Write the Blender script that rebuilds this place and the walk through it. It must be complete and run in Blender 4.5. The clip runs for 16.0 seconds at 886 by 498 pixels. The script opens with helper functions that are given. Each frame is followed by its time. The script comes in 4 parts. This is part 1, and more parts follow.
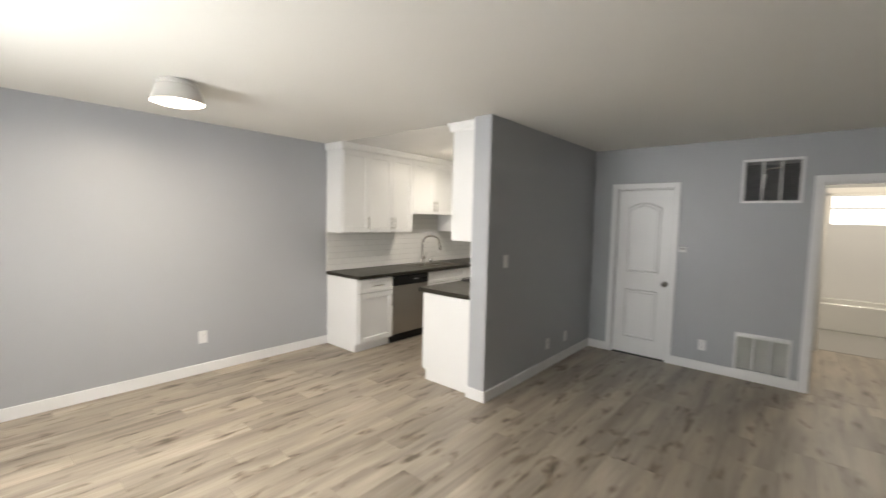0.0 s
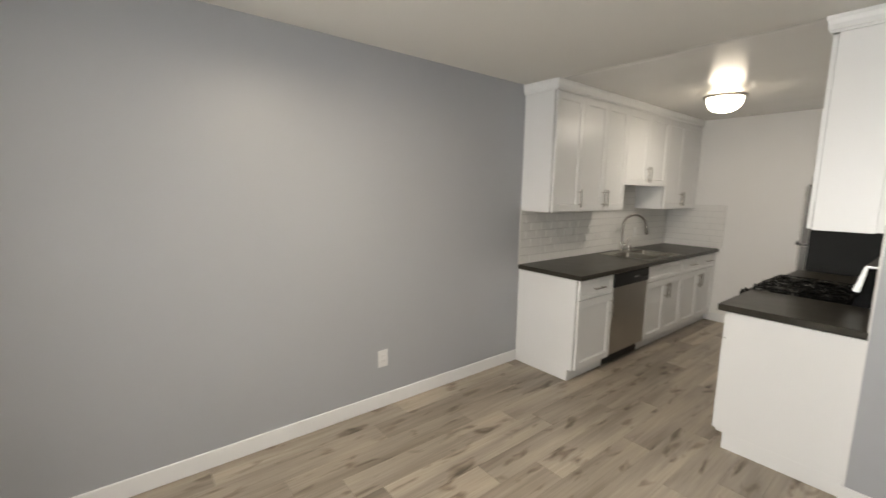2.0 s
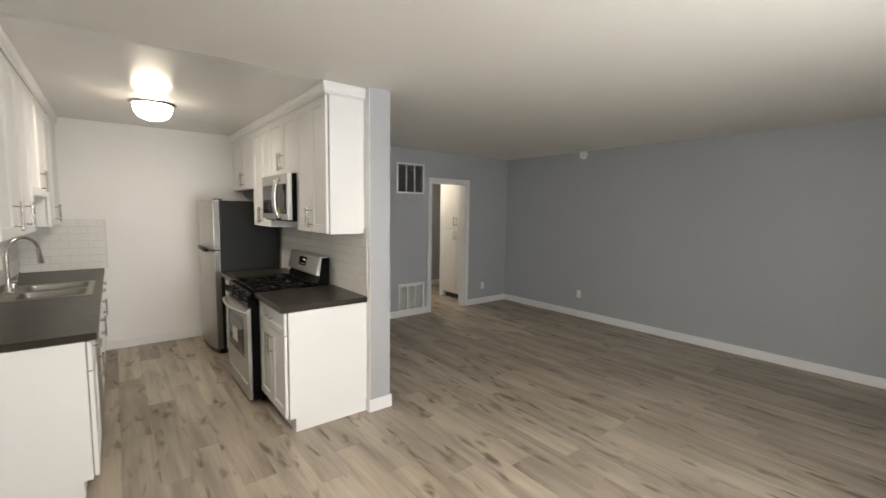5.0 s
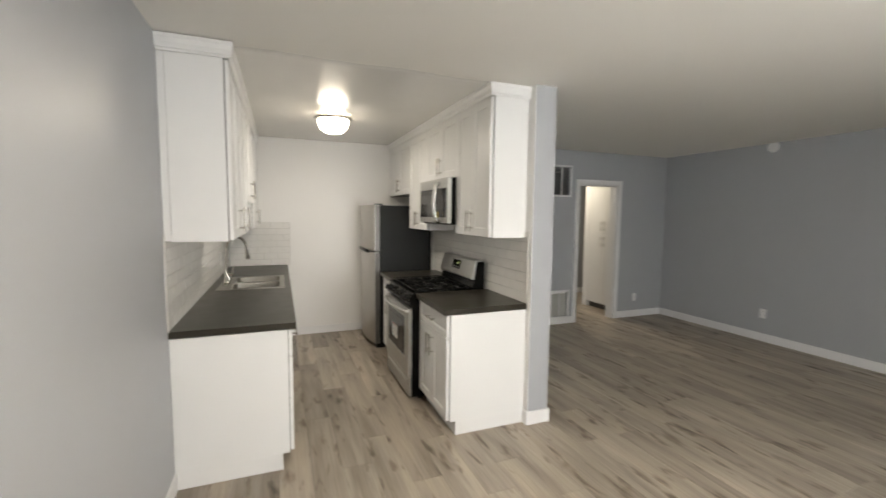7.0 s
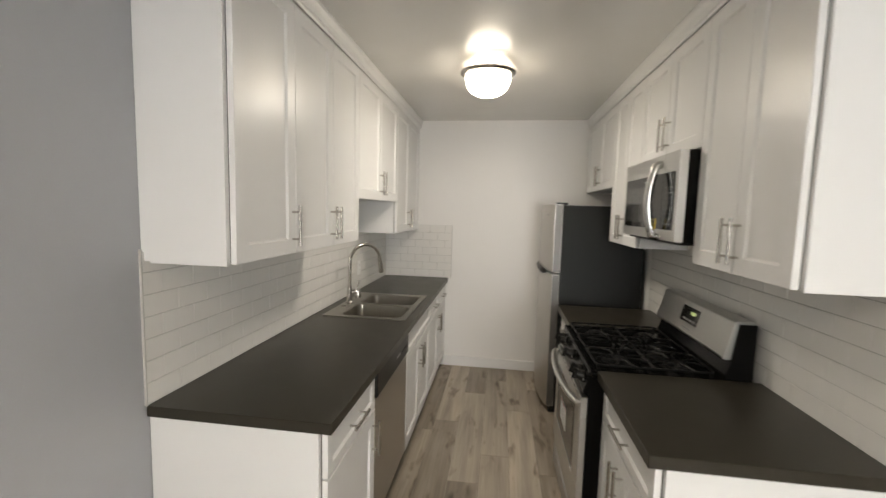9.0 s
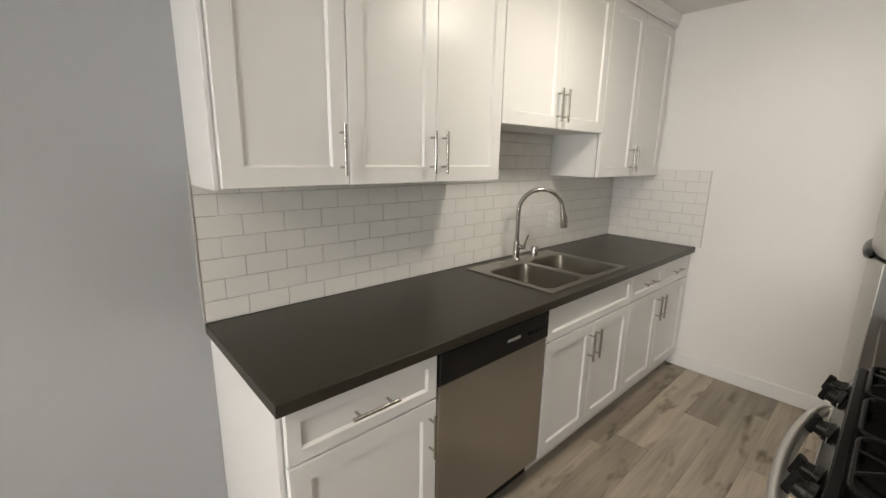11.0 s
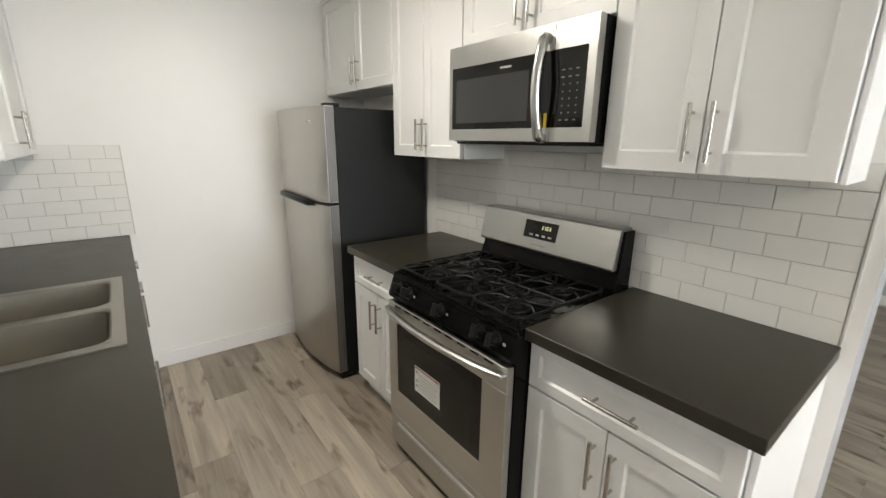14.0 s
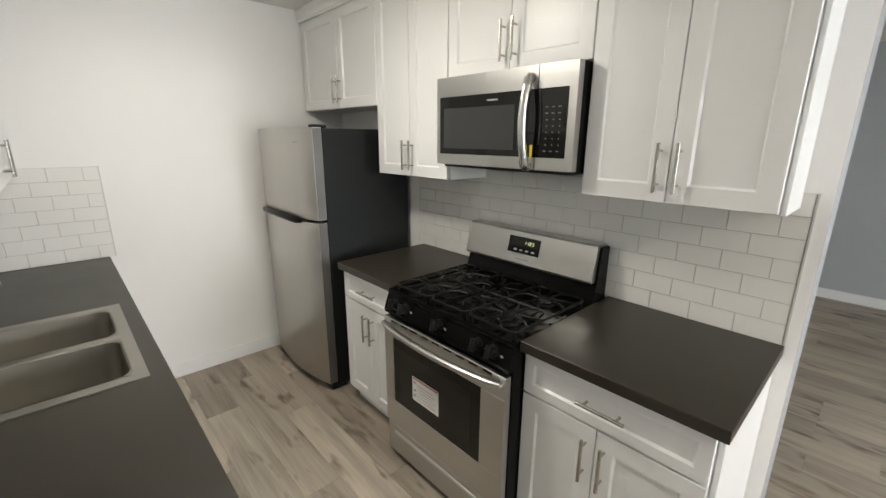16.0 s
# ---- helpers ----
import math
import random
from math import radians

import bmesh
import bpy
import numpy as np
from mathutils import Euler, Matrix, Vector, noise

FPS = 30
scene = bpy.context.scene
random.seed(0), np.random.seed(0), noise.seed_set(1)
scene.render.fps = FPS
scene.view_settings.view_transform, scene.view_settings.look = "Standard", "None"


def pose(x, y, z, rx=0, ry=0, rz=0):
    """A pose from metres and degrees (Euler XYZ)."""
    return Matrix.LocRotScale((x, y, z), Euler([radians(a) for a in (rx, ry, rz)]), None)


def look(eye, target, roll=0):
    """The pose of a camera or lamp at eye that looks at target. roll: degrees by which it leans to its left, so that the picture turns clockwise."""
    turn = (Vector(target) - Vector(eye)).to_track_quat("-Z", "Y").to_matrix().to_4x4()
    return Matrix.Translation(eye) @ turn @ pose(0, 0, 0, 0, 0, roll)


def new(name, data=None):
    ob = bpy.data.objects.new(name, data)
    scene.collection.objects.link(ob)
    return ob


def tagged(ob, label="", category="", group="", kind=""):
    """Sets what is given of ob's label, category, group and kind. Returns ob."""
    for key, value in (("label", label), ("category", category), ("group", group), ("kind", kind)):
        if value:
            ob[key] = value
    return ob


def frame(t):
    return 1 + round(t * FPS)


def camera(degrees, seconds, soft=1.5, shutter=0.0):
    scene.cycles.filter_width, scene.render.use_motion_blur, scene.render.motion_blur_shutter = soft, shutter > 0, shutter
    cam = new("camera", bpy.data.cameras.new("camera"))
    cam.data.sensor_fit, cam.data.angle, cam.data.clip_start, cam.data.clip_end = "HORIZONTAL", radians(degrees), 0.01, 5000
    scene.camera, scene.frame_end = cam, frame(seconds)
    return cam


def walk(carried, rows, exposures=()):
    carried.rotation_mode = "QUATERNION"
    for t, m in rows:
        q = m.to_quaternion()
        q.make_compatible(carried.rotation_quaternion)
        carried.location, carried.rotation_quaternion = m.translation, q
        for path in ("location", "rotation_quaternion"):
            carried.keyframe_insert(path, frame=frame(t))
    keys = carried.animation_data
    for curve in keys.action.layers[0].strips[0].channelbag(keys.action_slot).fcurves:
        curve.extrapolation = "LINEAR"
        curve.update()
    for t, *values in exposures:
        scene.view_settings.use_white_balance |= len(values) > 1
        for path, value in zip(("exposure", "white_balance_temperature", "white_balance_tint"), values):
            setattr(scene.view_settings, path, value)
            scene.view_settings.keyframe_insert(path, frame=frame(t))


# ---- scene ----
cam = camera(93.6, 16.0, soft=1.4, shutter=0.3)
PATH = [
    (0, (0.458, 0.24, 1.602), (-0.843, 1.752, 1.454), 1.3),
    (0.5, (-0.075, 0.253, 1.567), (-1.708, 1.393, 1.38), 2.4),
    (1, (-0.558, 0.276, 1.591), (-2.3, 1.232, 1.369), 1.4),
    (1.5, (-1.056, 0.292, 1.601), (-2.82, 1.202, 1.36), 1.1),
    (2, (-1.518, 0.315, 1.576), (-3.06, 1.558, 1.292), 1.0),
    (2.5, (-1.944, 0.356, 1.546), (-2.986, 2.041, 1.273), 2.2),
    (3, (-2.342, 0.425, 1.569), (-2.945, 2.321, 1.367), 2.6),
    (3.5, (-2.664, 0.416, 1.566), (-2.883, 2.397, 1.402), 2.3),
    (4, (-2.962, 0.49, 1.553), (-2.764, 2.474, 1.405), 1.5),
    (4.5, (-3.17, 0.47, 1.555), (-2.365, 2.294, 1.394), 1.0),
    (4.7, (-3.205, 0.406, 1.571), (-2.166, 2.105, 1.393), 0.8),
    (5.2, (-3.27, 0.36, 1.58), (-1.95, 1.86, 1.40), 0.8),
    (5.75, (-3.34, 0.34, 1.58), (-1.88, 1.71, 1.40), 0.8),
    (6.3, (-3.39, 0.37, 1.58), (-2.12, 1.91, 1.40), 0.8),
    (6.8, (-3.416, 0.463, 1.568), (-2.498, 2.232, 1.402), 0.9),
    (7, (-3.419, 0.608, 1.565), (-2.693, 2.464, 1.397), 0.6),
    (7.5, (-3.301, 0.976, 1.532), (-2.903, 2.93, 1.374), 0.5),
    (8, (-3.169, 1.329, 1.508), (-2.93, 3.308, 1.347), 0.7),
    (8.5, (-3.032, 1.683, 1.562), (-2.931, 3.674, 1.398), 1.0),
    (9, (-2.836, 1.996, 1.597), (-3.105, 3.969, 1.409), 1.5),
    (9.5, (-2.71, 2.301, 1.539), (-3.455, 4.139, 1.274), 1.7),
    (9.7, (-2.667, 2.419, 1.559), (-3.585, 4.171, 1.265), 1.7),
    (10.4, (-2.54, 2.71, 1.54), (-3.76, 4.25, 1.19), 1.4),
    (11.1, (-2.41, 2.91, 1.50), (-3.87, 4.22, 1.05), 1.0),
    (11.8, (-2.407, 2.955, 1.484), (-3.804, 4.292, 0.974), 0.9),
    (12, (-2.489, 2.926, 1.496), (-3.692, 4.451, 1.019), 1.1),
    (12.5, (-2.727, 2.916, 1.446), (-3.124, 4.789, 0.867), -2.5),
    (13, (-2.919, 3.03, 1.401), (-2.554, 4.88, 0.737), -2.8),
    (13.5, (-3.144, 3.106, 1.429), (-2.154, 4.748, 0.86), -0.7),
    (14, (-3.345, 3.039, 1.49), (-2.16, 4.567, 0.981), 0.6),
    (14.5, (-3.435, 2.93, 1.547), (-2.237, 4.454, 1.055), 1.2),
    (15, (-3.501, 2.931, 1.606), (-2.291, 4.446, 1.117), 1.3),
    (15.5, (-3.506, 2.997, 1.622), (-2.268, 4.487, 1.127), 1.1),
    (16, (-3.503, 3.042, 1.606), (-2.191, 4.461, 1.09), 0.3),
]
walk(cam, [(t, look(eye, target, roll)) for t, eye, target, roll in PATH],
     exposures=[(0.0, 0.04, 6850, 10), (0.5, -0.08, 6900, 10), (1.0, -0.32, 6950, 10), (1.5, -0.58, 6950, 10), (2.0, -0.5, 6950, 10), (3.0, -0.32, 6900, 9.5), (3.5, -0.22, 6900, 9.5), (4.5, -0.12, 6900, 10),
                (7.0, -0.08, 6850, 9), (8.0, -0.16, 6850, 9.5), (9.0, -0.2, 6900, 10), (9.5, -0.12, 6850, 10), (12.0, 0.06, 6850, 9.5), (12.5, 0.3, 6850, 11), (13.0, 0.44, 6750, 10), (13.5, 0.46, 6600, 8.5), (14.0, 0.32, 6450, 7.5), (16.0, 0.27, 6400, 7.5)])

# ---- world and light ----
world = bpy.data.worlds.new("world")
scene.world = world
world.use_nodes = True
wn = world.node_tree.nodes
sky = wn.new("ShaderNodeTexSky")
sky.sky_type, sky.sun_disc = "NISHITA", False
sky.sun_elevation, sky.sun_rotation = radians(50), radians(180)
wn["Background"].inputs["Strength"].default_value = 0.12
world.node_tree.links.new(sky.outputs[0], wn["Background"].inputs["Color"])

WINDOW_POWER, LAMP_POWER, KITCHEN_POWER, BATH_POWER = 126, 27.5, 10.0, 18.0


def area_lamp(name, m, sx, sy, power, colour, disk=False):
    data = bpy.data.lights.new(name, "AREA")
    data.shape = "DISK" if disk else "RECTANGLE"
    data.size, data.size_y, data.energy, data.color = sx, sy, power, colour
    ob = new(name, data)
    ob.matrix_world = m
    return ob


# ---- materials ----
def mat(name, colour, rough=0.5, metal=0.0, var=0.06, scale=6.0, bump=0.0, bump_scale=200.0, stretch=(1, 1, 1), fine=0.03, spec=0.5):
    """Painted or solid surface: base colour with broad and fine variation, roughness variation and slight relief."""
    m = bpy.data.materials.new(name)
    m.use_nodes = True
    n, l = m.node_tree.nodes, m.node_tree.links
    b = n["Principled BSDF"]
    tc, mp = n.new("ShaderNodeTexCoord"), n.new("ShaderNodeMapping")
    mp.inputs["Scale"].default_value = stretch
    l.new(tc.outputs["Object"], mp.inputs[0])
    big, small = n.new("ShaderNodeTexNoise"), n.new("ShaderNodeTexNoise")
    big.inputs["Scale"].default_value, small.inputs["Scale"].default_value = scale, bump_scale
    big.inputs["Detail"].default_value = 4
    l.new(mp.outputs[0], big.inputs[0])
    l.new(mp.outputs[0], small.inputs[0])
    lo = [c * (1 - var) for c in colour]
    hi = [min(1, c * (1 + var)) for c in colour]
    mix = n.new("ShaderNodeMix")
    mix.data_type = "RGBA"
    mix.inputs[6].default_value, mix.inputs[7].default_value = (*lo, 1), (*hi, 1)
    l.new(big.outputs[0], mix.inputs[0])
    mix2 = n.new("ShaderNodeMix")
    mix2.data_type, mix2.blend_type = "RGBA", "OVERLAY"
    mix2.inputs[0].default_value = fine
    l.new(mix.outputs[2], mix2.inputs[6])
    l.new(small.outputs[1], mix2.inputs[7])
    l.new(mix2.outputs[2], b.inputs["Base Color"])
    mr = n.new("ShaderNodeMapRange")
    mr.inputs[3].default_value, mr.inputs[4].default_value = max(0.02, rough * 0.85), min(1, rough * 1.15)
    l.new(big.outputs[0], mr.inputs[0])
    l.new(mr.outputs[0], b.inputs["Roughness"])
    b.inputs["Metallic"].default_value = metal
    b.inputs["Specular IOR Level"].default_value = spec
    if bump:
        bp = n.new("ShaderNodeBump")
        bp.inputs["Strength"].default_value, bp.inputs["Distance"].default_value = bump, 0.002
        l.new(small.outputs[0], bp.inputs["Height"])
        l.new(bp.outputs[0], b.inputs["Normal"])
    return m


def glow_mat(name, colour, strength):
    m = bpy.data.materials.new(name)
    m.use_nodes = True
    b = m.node_tree.nodes["Principled BSDF"]
    b.inputs["Base Color"].default_value = (0.9, 0.9, 0.88, 1)
    b.inputs["Emission Color"].default_value = (*colour, 1)
    b.inputs["Emission Strength"].default_value = strength
    return m


def wood_floor_mat():
    m = bpy.data.materials.new("grey oak plank")
    m.use_nodes = True
    n, l = m.node_tree.nodes, m.node_tree.links
    b = n["Principled BSDF"]
    tc, oi = n.new("ShaderNodeTexCoord"), n.new("ShaderNodeObjectInfo")
    mul = n.new("ShaderNodeMath")
    mul.operation, mul.inputs[1].default_value = "MULTIPLY", 47.0
    l.new(oi.outputs["Random"], mul.inputs[0])
    add = n.new("ShaderNodeVectorMath")
    l.new(tc.outputs["Object"], add.inputs[0])
    cmb = n.new("ShaderNodeCombineXYZ")
    for i in range(3):
        l.new(mul.outputs[0], cmb.inputs[i])
    l.new(cmb.outputs[0], add.inputs[1])

    def noise_at(scale, sx, sy, detail=5.0, distort=0.0):
        mp, t = n.new("ShaderNodeMapping"), n.new("ShaderNodeTexNoise")
        mp.inputs["Scale"].default_value = (sx, sy, 1)
        l.new(add.outputs[0], mp.inputs[0])
        l.new(mp.outputs[0], t.inputs[0])
        t.inputs["Scale"].default_value, t.inputs["Detail"].default_value, t.inputs["Distortion"].default_value = scale, detail, distort
        return t

    def ramp(src, stops):
        r = n.new("ShaderNodeValToRGB")
        r.color_ramp.elements[0].position, r.color_ramp.elements[0].color = stops[0][0], (*stops[0][1], 1)
        r.color_ramp.elements[1].position, r.color_ramp.elements[1].color = stops[-1][0], (*stops[-1][1], 1)
        for p, c in stops[1:-1]:
            r.color_ramp.elements.new(p).color = (*c, 1)
        l.new(src, r.inputs[0])
        return r

    def mult(a, bb, f=1.0):
        x = n.new("ShaderNodeMix")
        x.data_type, x.blend_type = "RGBA", "MULTIPLY"
        x.inputs[0].default_value = f
        l.new(a, x.inputs[6])
        l.new(bb, x.inputs[7])
        return x.outputs[2]

    tone = ramp(oi.outputs["Random"], [(0, (0.345, 0.295, 0.24)), (0.5, (0.385, 0.332, 0.27)), (1, (0.43, 0.374, 0.308))])
    streak = ramp(noise_at(9, 1, 0.09, 6, 0.4).outputs[0], [(0.31, (0.62, 0.61, 0.60)), (0.55, (1, 1, 1)), (0.75, (1.15, 1.13, 1.1))])
    grain = ramp(noise_at(90, 1, 0.035, 3).outputs[0], [(0.3, (0.86, 0.85, 0.84)), (0.7, (1.06, 1.06, 1.06))])
    knots = ramp(noise_at(13, 1, 0.27, 2.5, 0.35).outputs[0], [(0.26, (0.30, 0.27, 0.24)), (0.34, (0.66, 0.63, 0.60)), (0.42, (1, 1, 1))])
    cloud = ramp(noise_at(2.2, 1, 0.5, 2).outputs[0], [(0.3, (0.82, 0.82, 0.82)), (0.7, (1.1, 1.1, 1.1))])
    c = mult(mult(mult(mult(tone.outputs[0], streak.outputs[0]), grain.outputs[0]), knots.outputs[0]), cloud.outputs[0])
    l.new(c, b.inputs["Base Color"])
    b.inputs["Roughness"].default_value = 0.42
    bp = n.new("ShaderNodeBump")
    bp.inputs["Strength"].default_value, bp.inputs["Distance"].default_value = 0.12, 0.001
    l.new(grain.outputs[0], bp.inputs["Height"])
    l.new(bp.outputs[0], b.inputs["Normal"])
    return m


def glass_mat(name, colour=(1, 1, 1), rough=0.02):
    m = bpy.data.materials.new(name)
    m.use_nodes = True
    b = m.node_tree.nodes["Principled BSDF"]
    b.inputs["Base Color"].default_value = (*colour, 1)
    b.inputs["Roughness"].default_value = rough
    b.inputs["Transmission Weight"].default_value = 1
    return m


def blind_mat():
    m = bpy.data.materials.new("translucent white vinyl")
    m.use_nodes = True
    n, l = m.node_tree.nodes, m.node_tree.links
    b = n["Principled BSDF"]
    b.inputs["Base Color"].default_value, b.inputs["Roughness"].default_value = (0.84, 0.845, 0.85, 1), 0.5
    t = n.new("ShaderNodeBsdfTranslucent")
    t.inputs[0].default_value = (0.86, 0.87, 0.88, 1)
    ms = n.new("ShaderNodeMixShader")
    ms.inputs[0].default_value = 0.22
    l.new(b.outputs[0], ms.inputs[1])
    l.new(t.outputs[0], ms.inputs[2])
    l.new(ms.outputs[0], n["Material Output"].inputs[0])
    return m


GREY_WALL = mat("blue-grey wall paint", (0.40, 0.412, 0.435), 0.42, var=0.02, scale=1.5, bump=0.12, bump_scale=160)
WHITE_WALL = mat("white wall paint", (0.81, 0.80, 0.785), 0.42, var=0.015, scale=2, bump=0.12, bump_scale=90)
CEIL = mat("flat white ceiling paint", (0.79, 0.775, 0.73), 0.8, var=0.02, scale=2, bump=0.2, bump_scale=120)
CEIL_GLOSS = mat("semi-gloss white ceiling paint", (0.76, 0.75, 0.72), 0.23, var=0.02, scale=3, bump=0.10, bump_scale=60)
TRIM = mat("white trim paint", (0.80, 0.80, 0.80), 0.35, var=0.02, bump=0.03)
CAB = mat("white cabinet lacquer", (0.79, 0.79, 0.785), 0.33, var=0.012, scale=3, bump=0.03, bump_scale=60)
CAB_IN = mat("dark reveal", (0.10, 0.095, 0.09), 0.6)
COUNTER = mat("dark grey quartz", (0.034, 0.030, 0.0225), 0.33, spec=0.3, var=0.05, scale=8, fine=0.12, bump_scale=500)
TILE = mat("glazed white tile", (0.78, 0.77, 0.745), 0.16, var=0.02, scale=8, bump=0.05, bump_scale=14)
GROUT = mat("grey grout", (0.46, 0.45, 0.43), 0.9, var=0.1, bump=0.4)
STEEL = mat("brushed stainless steel", (0.53, 0.525, 0.505), 0.33, 1.0, var=0.05, scale=3, bump=0.05, bump_scale=90, stretch=(1, 0.06, 6))
STEEL_V = mat("brushed steel door", (0.50, 0.48, 0.45), 0.33, 1.0, var=0.05, scale=3, bump=0.05, bump_scale=90, stretch=(1, 6, 0.06))
SINK_STEEL = mat("satin sink steel", (0.36, 0.34, 0.305), 0.33, 1.0, var=0.06, scale=4)
NICKEL = mat("brushed nickel", (0.48, 0.46, 0.43), 0.23, 1.0, var=0.05)
CHROME = mat("polished chrome", (0.56, 0.555, 0.54), 0.23, 1.0, var=0.03)
BLACK = mat("black enamel", (0.004, 0.004, 0.004), 0.16, var=0.15, spec=0.10)
IRON = mat("black cast iron", (0.006, 0.006, 0.006), 0.34, spec=0.2, var=0.25, scale=30, bump=0.5, bump_scale=300)
BLACK_PLASTIC = mat("black plastic", (0.008, 0.008, 0.008), 0.35, var=0.15, spec=0.3)
FRIDGE_SIDE = mat("charcoal textured side panel", (0.011, 0.012, 0.012), 0.5, spec=0.25, var=0.06, bump=0.3, bump_scale=400)
DARK_GLASS = mat("dark oven glass", (0.008, 0.0075, 0.007), 0.06, var=0.1, spec=0.3)
GREY_GLASS = mat("grey mesh glass", (0.036, 0.037, 0.037), 0.10, var=0.1)
OVEN_GLASS = mat("smoked inner oven glass", (0.016, 0.015, 0.013), 0.08, var=0.1, spec=0.3)
EDGE_GREY = mat("grey satin door edge", (0.16, 0.155, 0.15), 0.45, 0.5, var=0.05)
EDGE_TRIM = mat("pale tile edging", (0.55, 0.54, 0.52), 0.4, var=0.04)
WHITE_PLASTIC = mat("white plastic", (0.78, 0.78, 0.77), 0.35, var=0.02)
PAPER = mat("printed paper", (0.78, 0.77, 0.75), 0.6, var=0.03)
RED_INK = mat("red ink", (0.45, 0.05, 0.04), 0.6)
GREY_INK = mat("grey ink", (0.35, 0.35, 0.35), 0.6)
KEY_INK = mat("dim key legend", (0.16, 0.16, 0.16), 0.6)
YELLOW = mat("yellow tag", (0.75, 0.55, 0.03), 0.5)
SHADE_METAL = mat("satin white metal shade", (0.55, 0.54, 0.52), 0.4, 0.3, var=0.04)
VENT_DARK = mat("dark heater interior", (0.17, 0.17, 0.175), 0.5, 0.0, var=0.2, scale=20)
VENT_LIGHT = mat("off-white grille", (0.78, 0.78, 0.75), 0.5, var=0.06, scale=12)
PORCELAIN = mat("white porcelain", (0.80, 0.79, 0.76), 0.12, var=0.01)
FLOOR = wood_floor_mat()
FLOOR_GAP = mat("dark plank joint", (0.06, 0.05, 0.04), 0.8)
BLIND = blind_mat()
PANE = glass_mat("window glass")
DIFFUSER = glow_mat("lit lamp diffuser", (1.0, 0.90, 0.75), 9.0)
DOME = glow_mat("lit frosted glass dome", (1.0, 0.90, 0.75), 17.0)
DIGITS = glow_mat("lit clock digits", (0.55, 0.8, 0.05), 0.4)
DAYGLOW = glow_mat("frosted daylight pane", (1.0, 0.97, 0.9), 2.2)


# ---- mesh helpers ----
def box(bm, x0, x1, y0, y1, z0, z1, bevel=0.0, seg=1):
    """An axis-aligned box added to bm, with bevelled edges if asked."""
    made = bmesh.ops.create_cube(bm, size=1, matrix=Matrix.LocRotScale(((x0 + x1) / 2, (y0 + y1) / 2, (z0 + z1) / 2), None, (x1 - x0, y1 - y0, z1 - z0)))
    if bevel:
        edges = {e for v in made["verts"] for e in v.link_edges}
        bmesh.ops.bevel(bm, geom=list(edges), offset=bevel, segments=seg, affect="EDGES", profile=0.5)


def rod(bm, p, q, r, r2=None, n=12):
    """A capped rod from p to q."""
    p, q = Vector(p), Vector(q)
    m = Matrix.Translation((p + q) / 2) @ (q - p).to_track_quat("Z", "Y").to_matrix().to_4x4()
    bmesh.ops.create_cone(bm, cap_ends=True, segments=n, radius1=r, radius2=r if r2 is None else r2, depth=(q - p).length, matrix=m)


def sweep(bm, points, r, n=10, flat=1.0):
    """A tube along points; flat squashes it across."""
    rings = []
    pts = [Vector(p) for p in points]
    side = None
    for i, p in enumerate(pts):
        d = (pts[min(i + 1, len(pts) - 1)] - pts[max(i - 1, 0)]).normalized()
        if side is None:
            side = d.orthogonal().normalized()
        side = (side - d * side.dot(d)).normalized()
        up = d.cross(side)
        rr = r[i] if isinstance(r, (list, tuple)) else r
        rings.append([bm.verts.new(p + side * rr * math.cos(2 * math.pi * k / n) + up * rr * flat * math.sin(2 * math.pi * k / n)) for k in range(n)])
    for a, b in zip(rings, rings[1:]):
        for k in range(n):
            bm.faces.new((a[k], a[(k + 1) % n], b[(k + 1) % n], b[k]))
    bm.faces.new(rings[0][::-1])
    bm.faces.new(rings[-1])


def lathe(bm, profile, centre, n=40):
    """A body turned round the z axis at centre: profile is (radius, z) pairs."""
    cx, cy = centre
    rings = [[bm.verts.new((cx + r * math.cos(2 * math.pi * k / n), cy + r * math.sin(2 * math.pi * k / n), z)) for k in range(n)] for r, z in profile]
    for a, b in zip(rings, rings[1:]):
        for k in range(n):
            bm.faces.new((a[k], a[(k + 1) % n], b[(k + 1) % n], b[k]))
    bm.faces.new(rings[0][::-1])
    bm.faces.new(rings[-1])


def mesh_of(name, bm, material, smooth=False):
    bmesh.ops.recalc_face_normals(bm, faces=bm.faces)
    me = bpy.data.meshes.new(name)
    bm.to_mesh(me)
    bm.free()
    me.materials.append(material)
    if smooth:
        for p in me.polygons:
            p.use_smooth = True
        me.set_sharp_from_angle(angle=radians(35))
    return me


def thing(name, base, label, category, group=""):
    ob = new(name)
    ob.location = base
    ob.empty_display_size = 0.1
    return tagged(ob, label, category, group)


def part(name, bm, material, parent, label="", smooth=False):
    """One mesh under a thing (an Empty that stands at its base) or under another part."""
    ob = new(name, mesh_of(name, bm, material, smooth))
    ob.parent = parent
    if parent.type == "EMPTY":
        ob.matrix_parent_inverse = Matrix.Translation(-parent.location)
    return tagged(ob, label) if label else ob


def boxpart(name, dims, material, parent, label="", bevel=0.0, seg=1):
    bm = bmesh.new()
    box(bm, *dims, bevel, seg)
    return part(name, bm, material, parent, label)


def structure(name, boxes, material, label, category="wall", bevel=0.0):
    bm = bmesh.new()
    for d in boxes:
        box(bm, *d, bevel)
    return tagged(new(name, mesh_of(name, bm, material)), label, category, kind="structure")


# ---- plan ----
WX, EX = -4.0, 2.25          # west and east walls of the living room
SY, NY, KY = -0.69, 5.493, 6.155   # south wall, north wall, kitchen end wall
PX0, PX1, PY = -1.728, -1.555, 3.163   # partition between kitchen and living room
CZ, KZ = 2.475, 2.471         # ceilings
T = 0.14

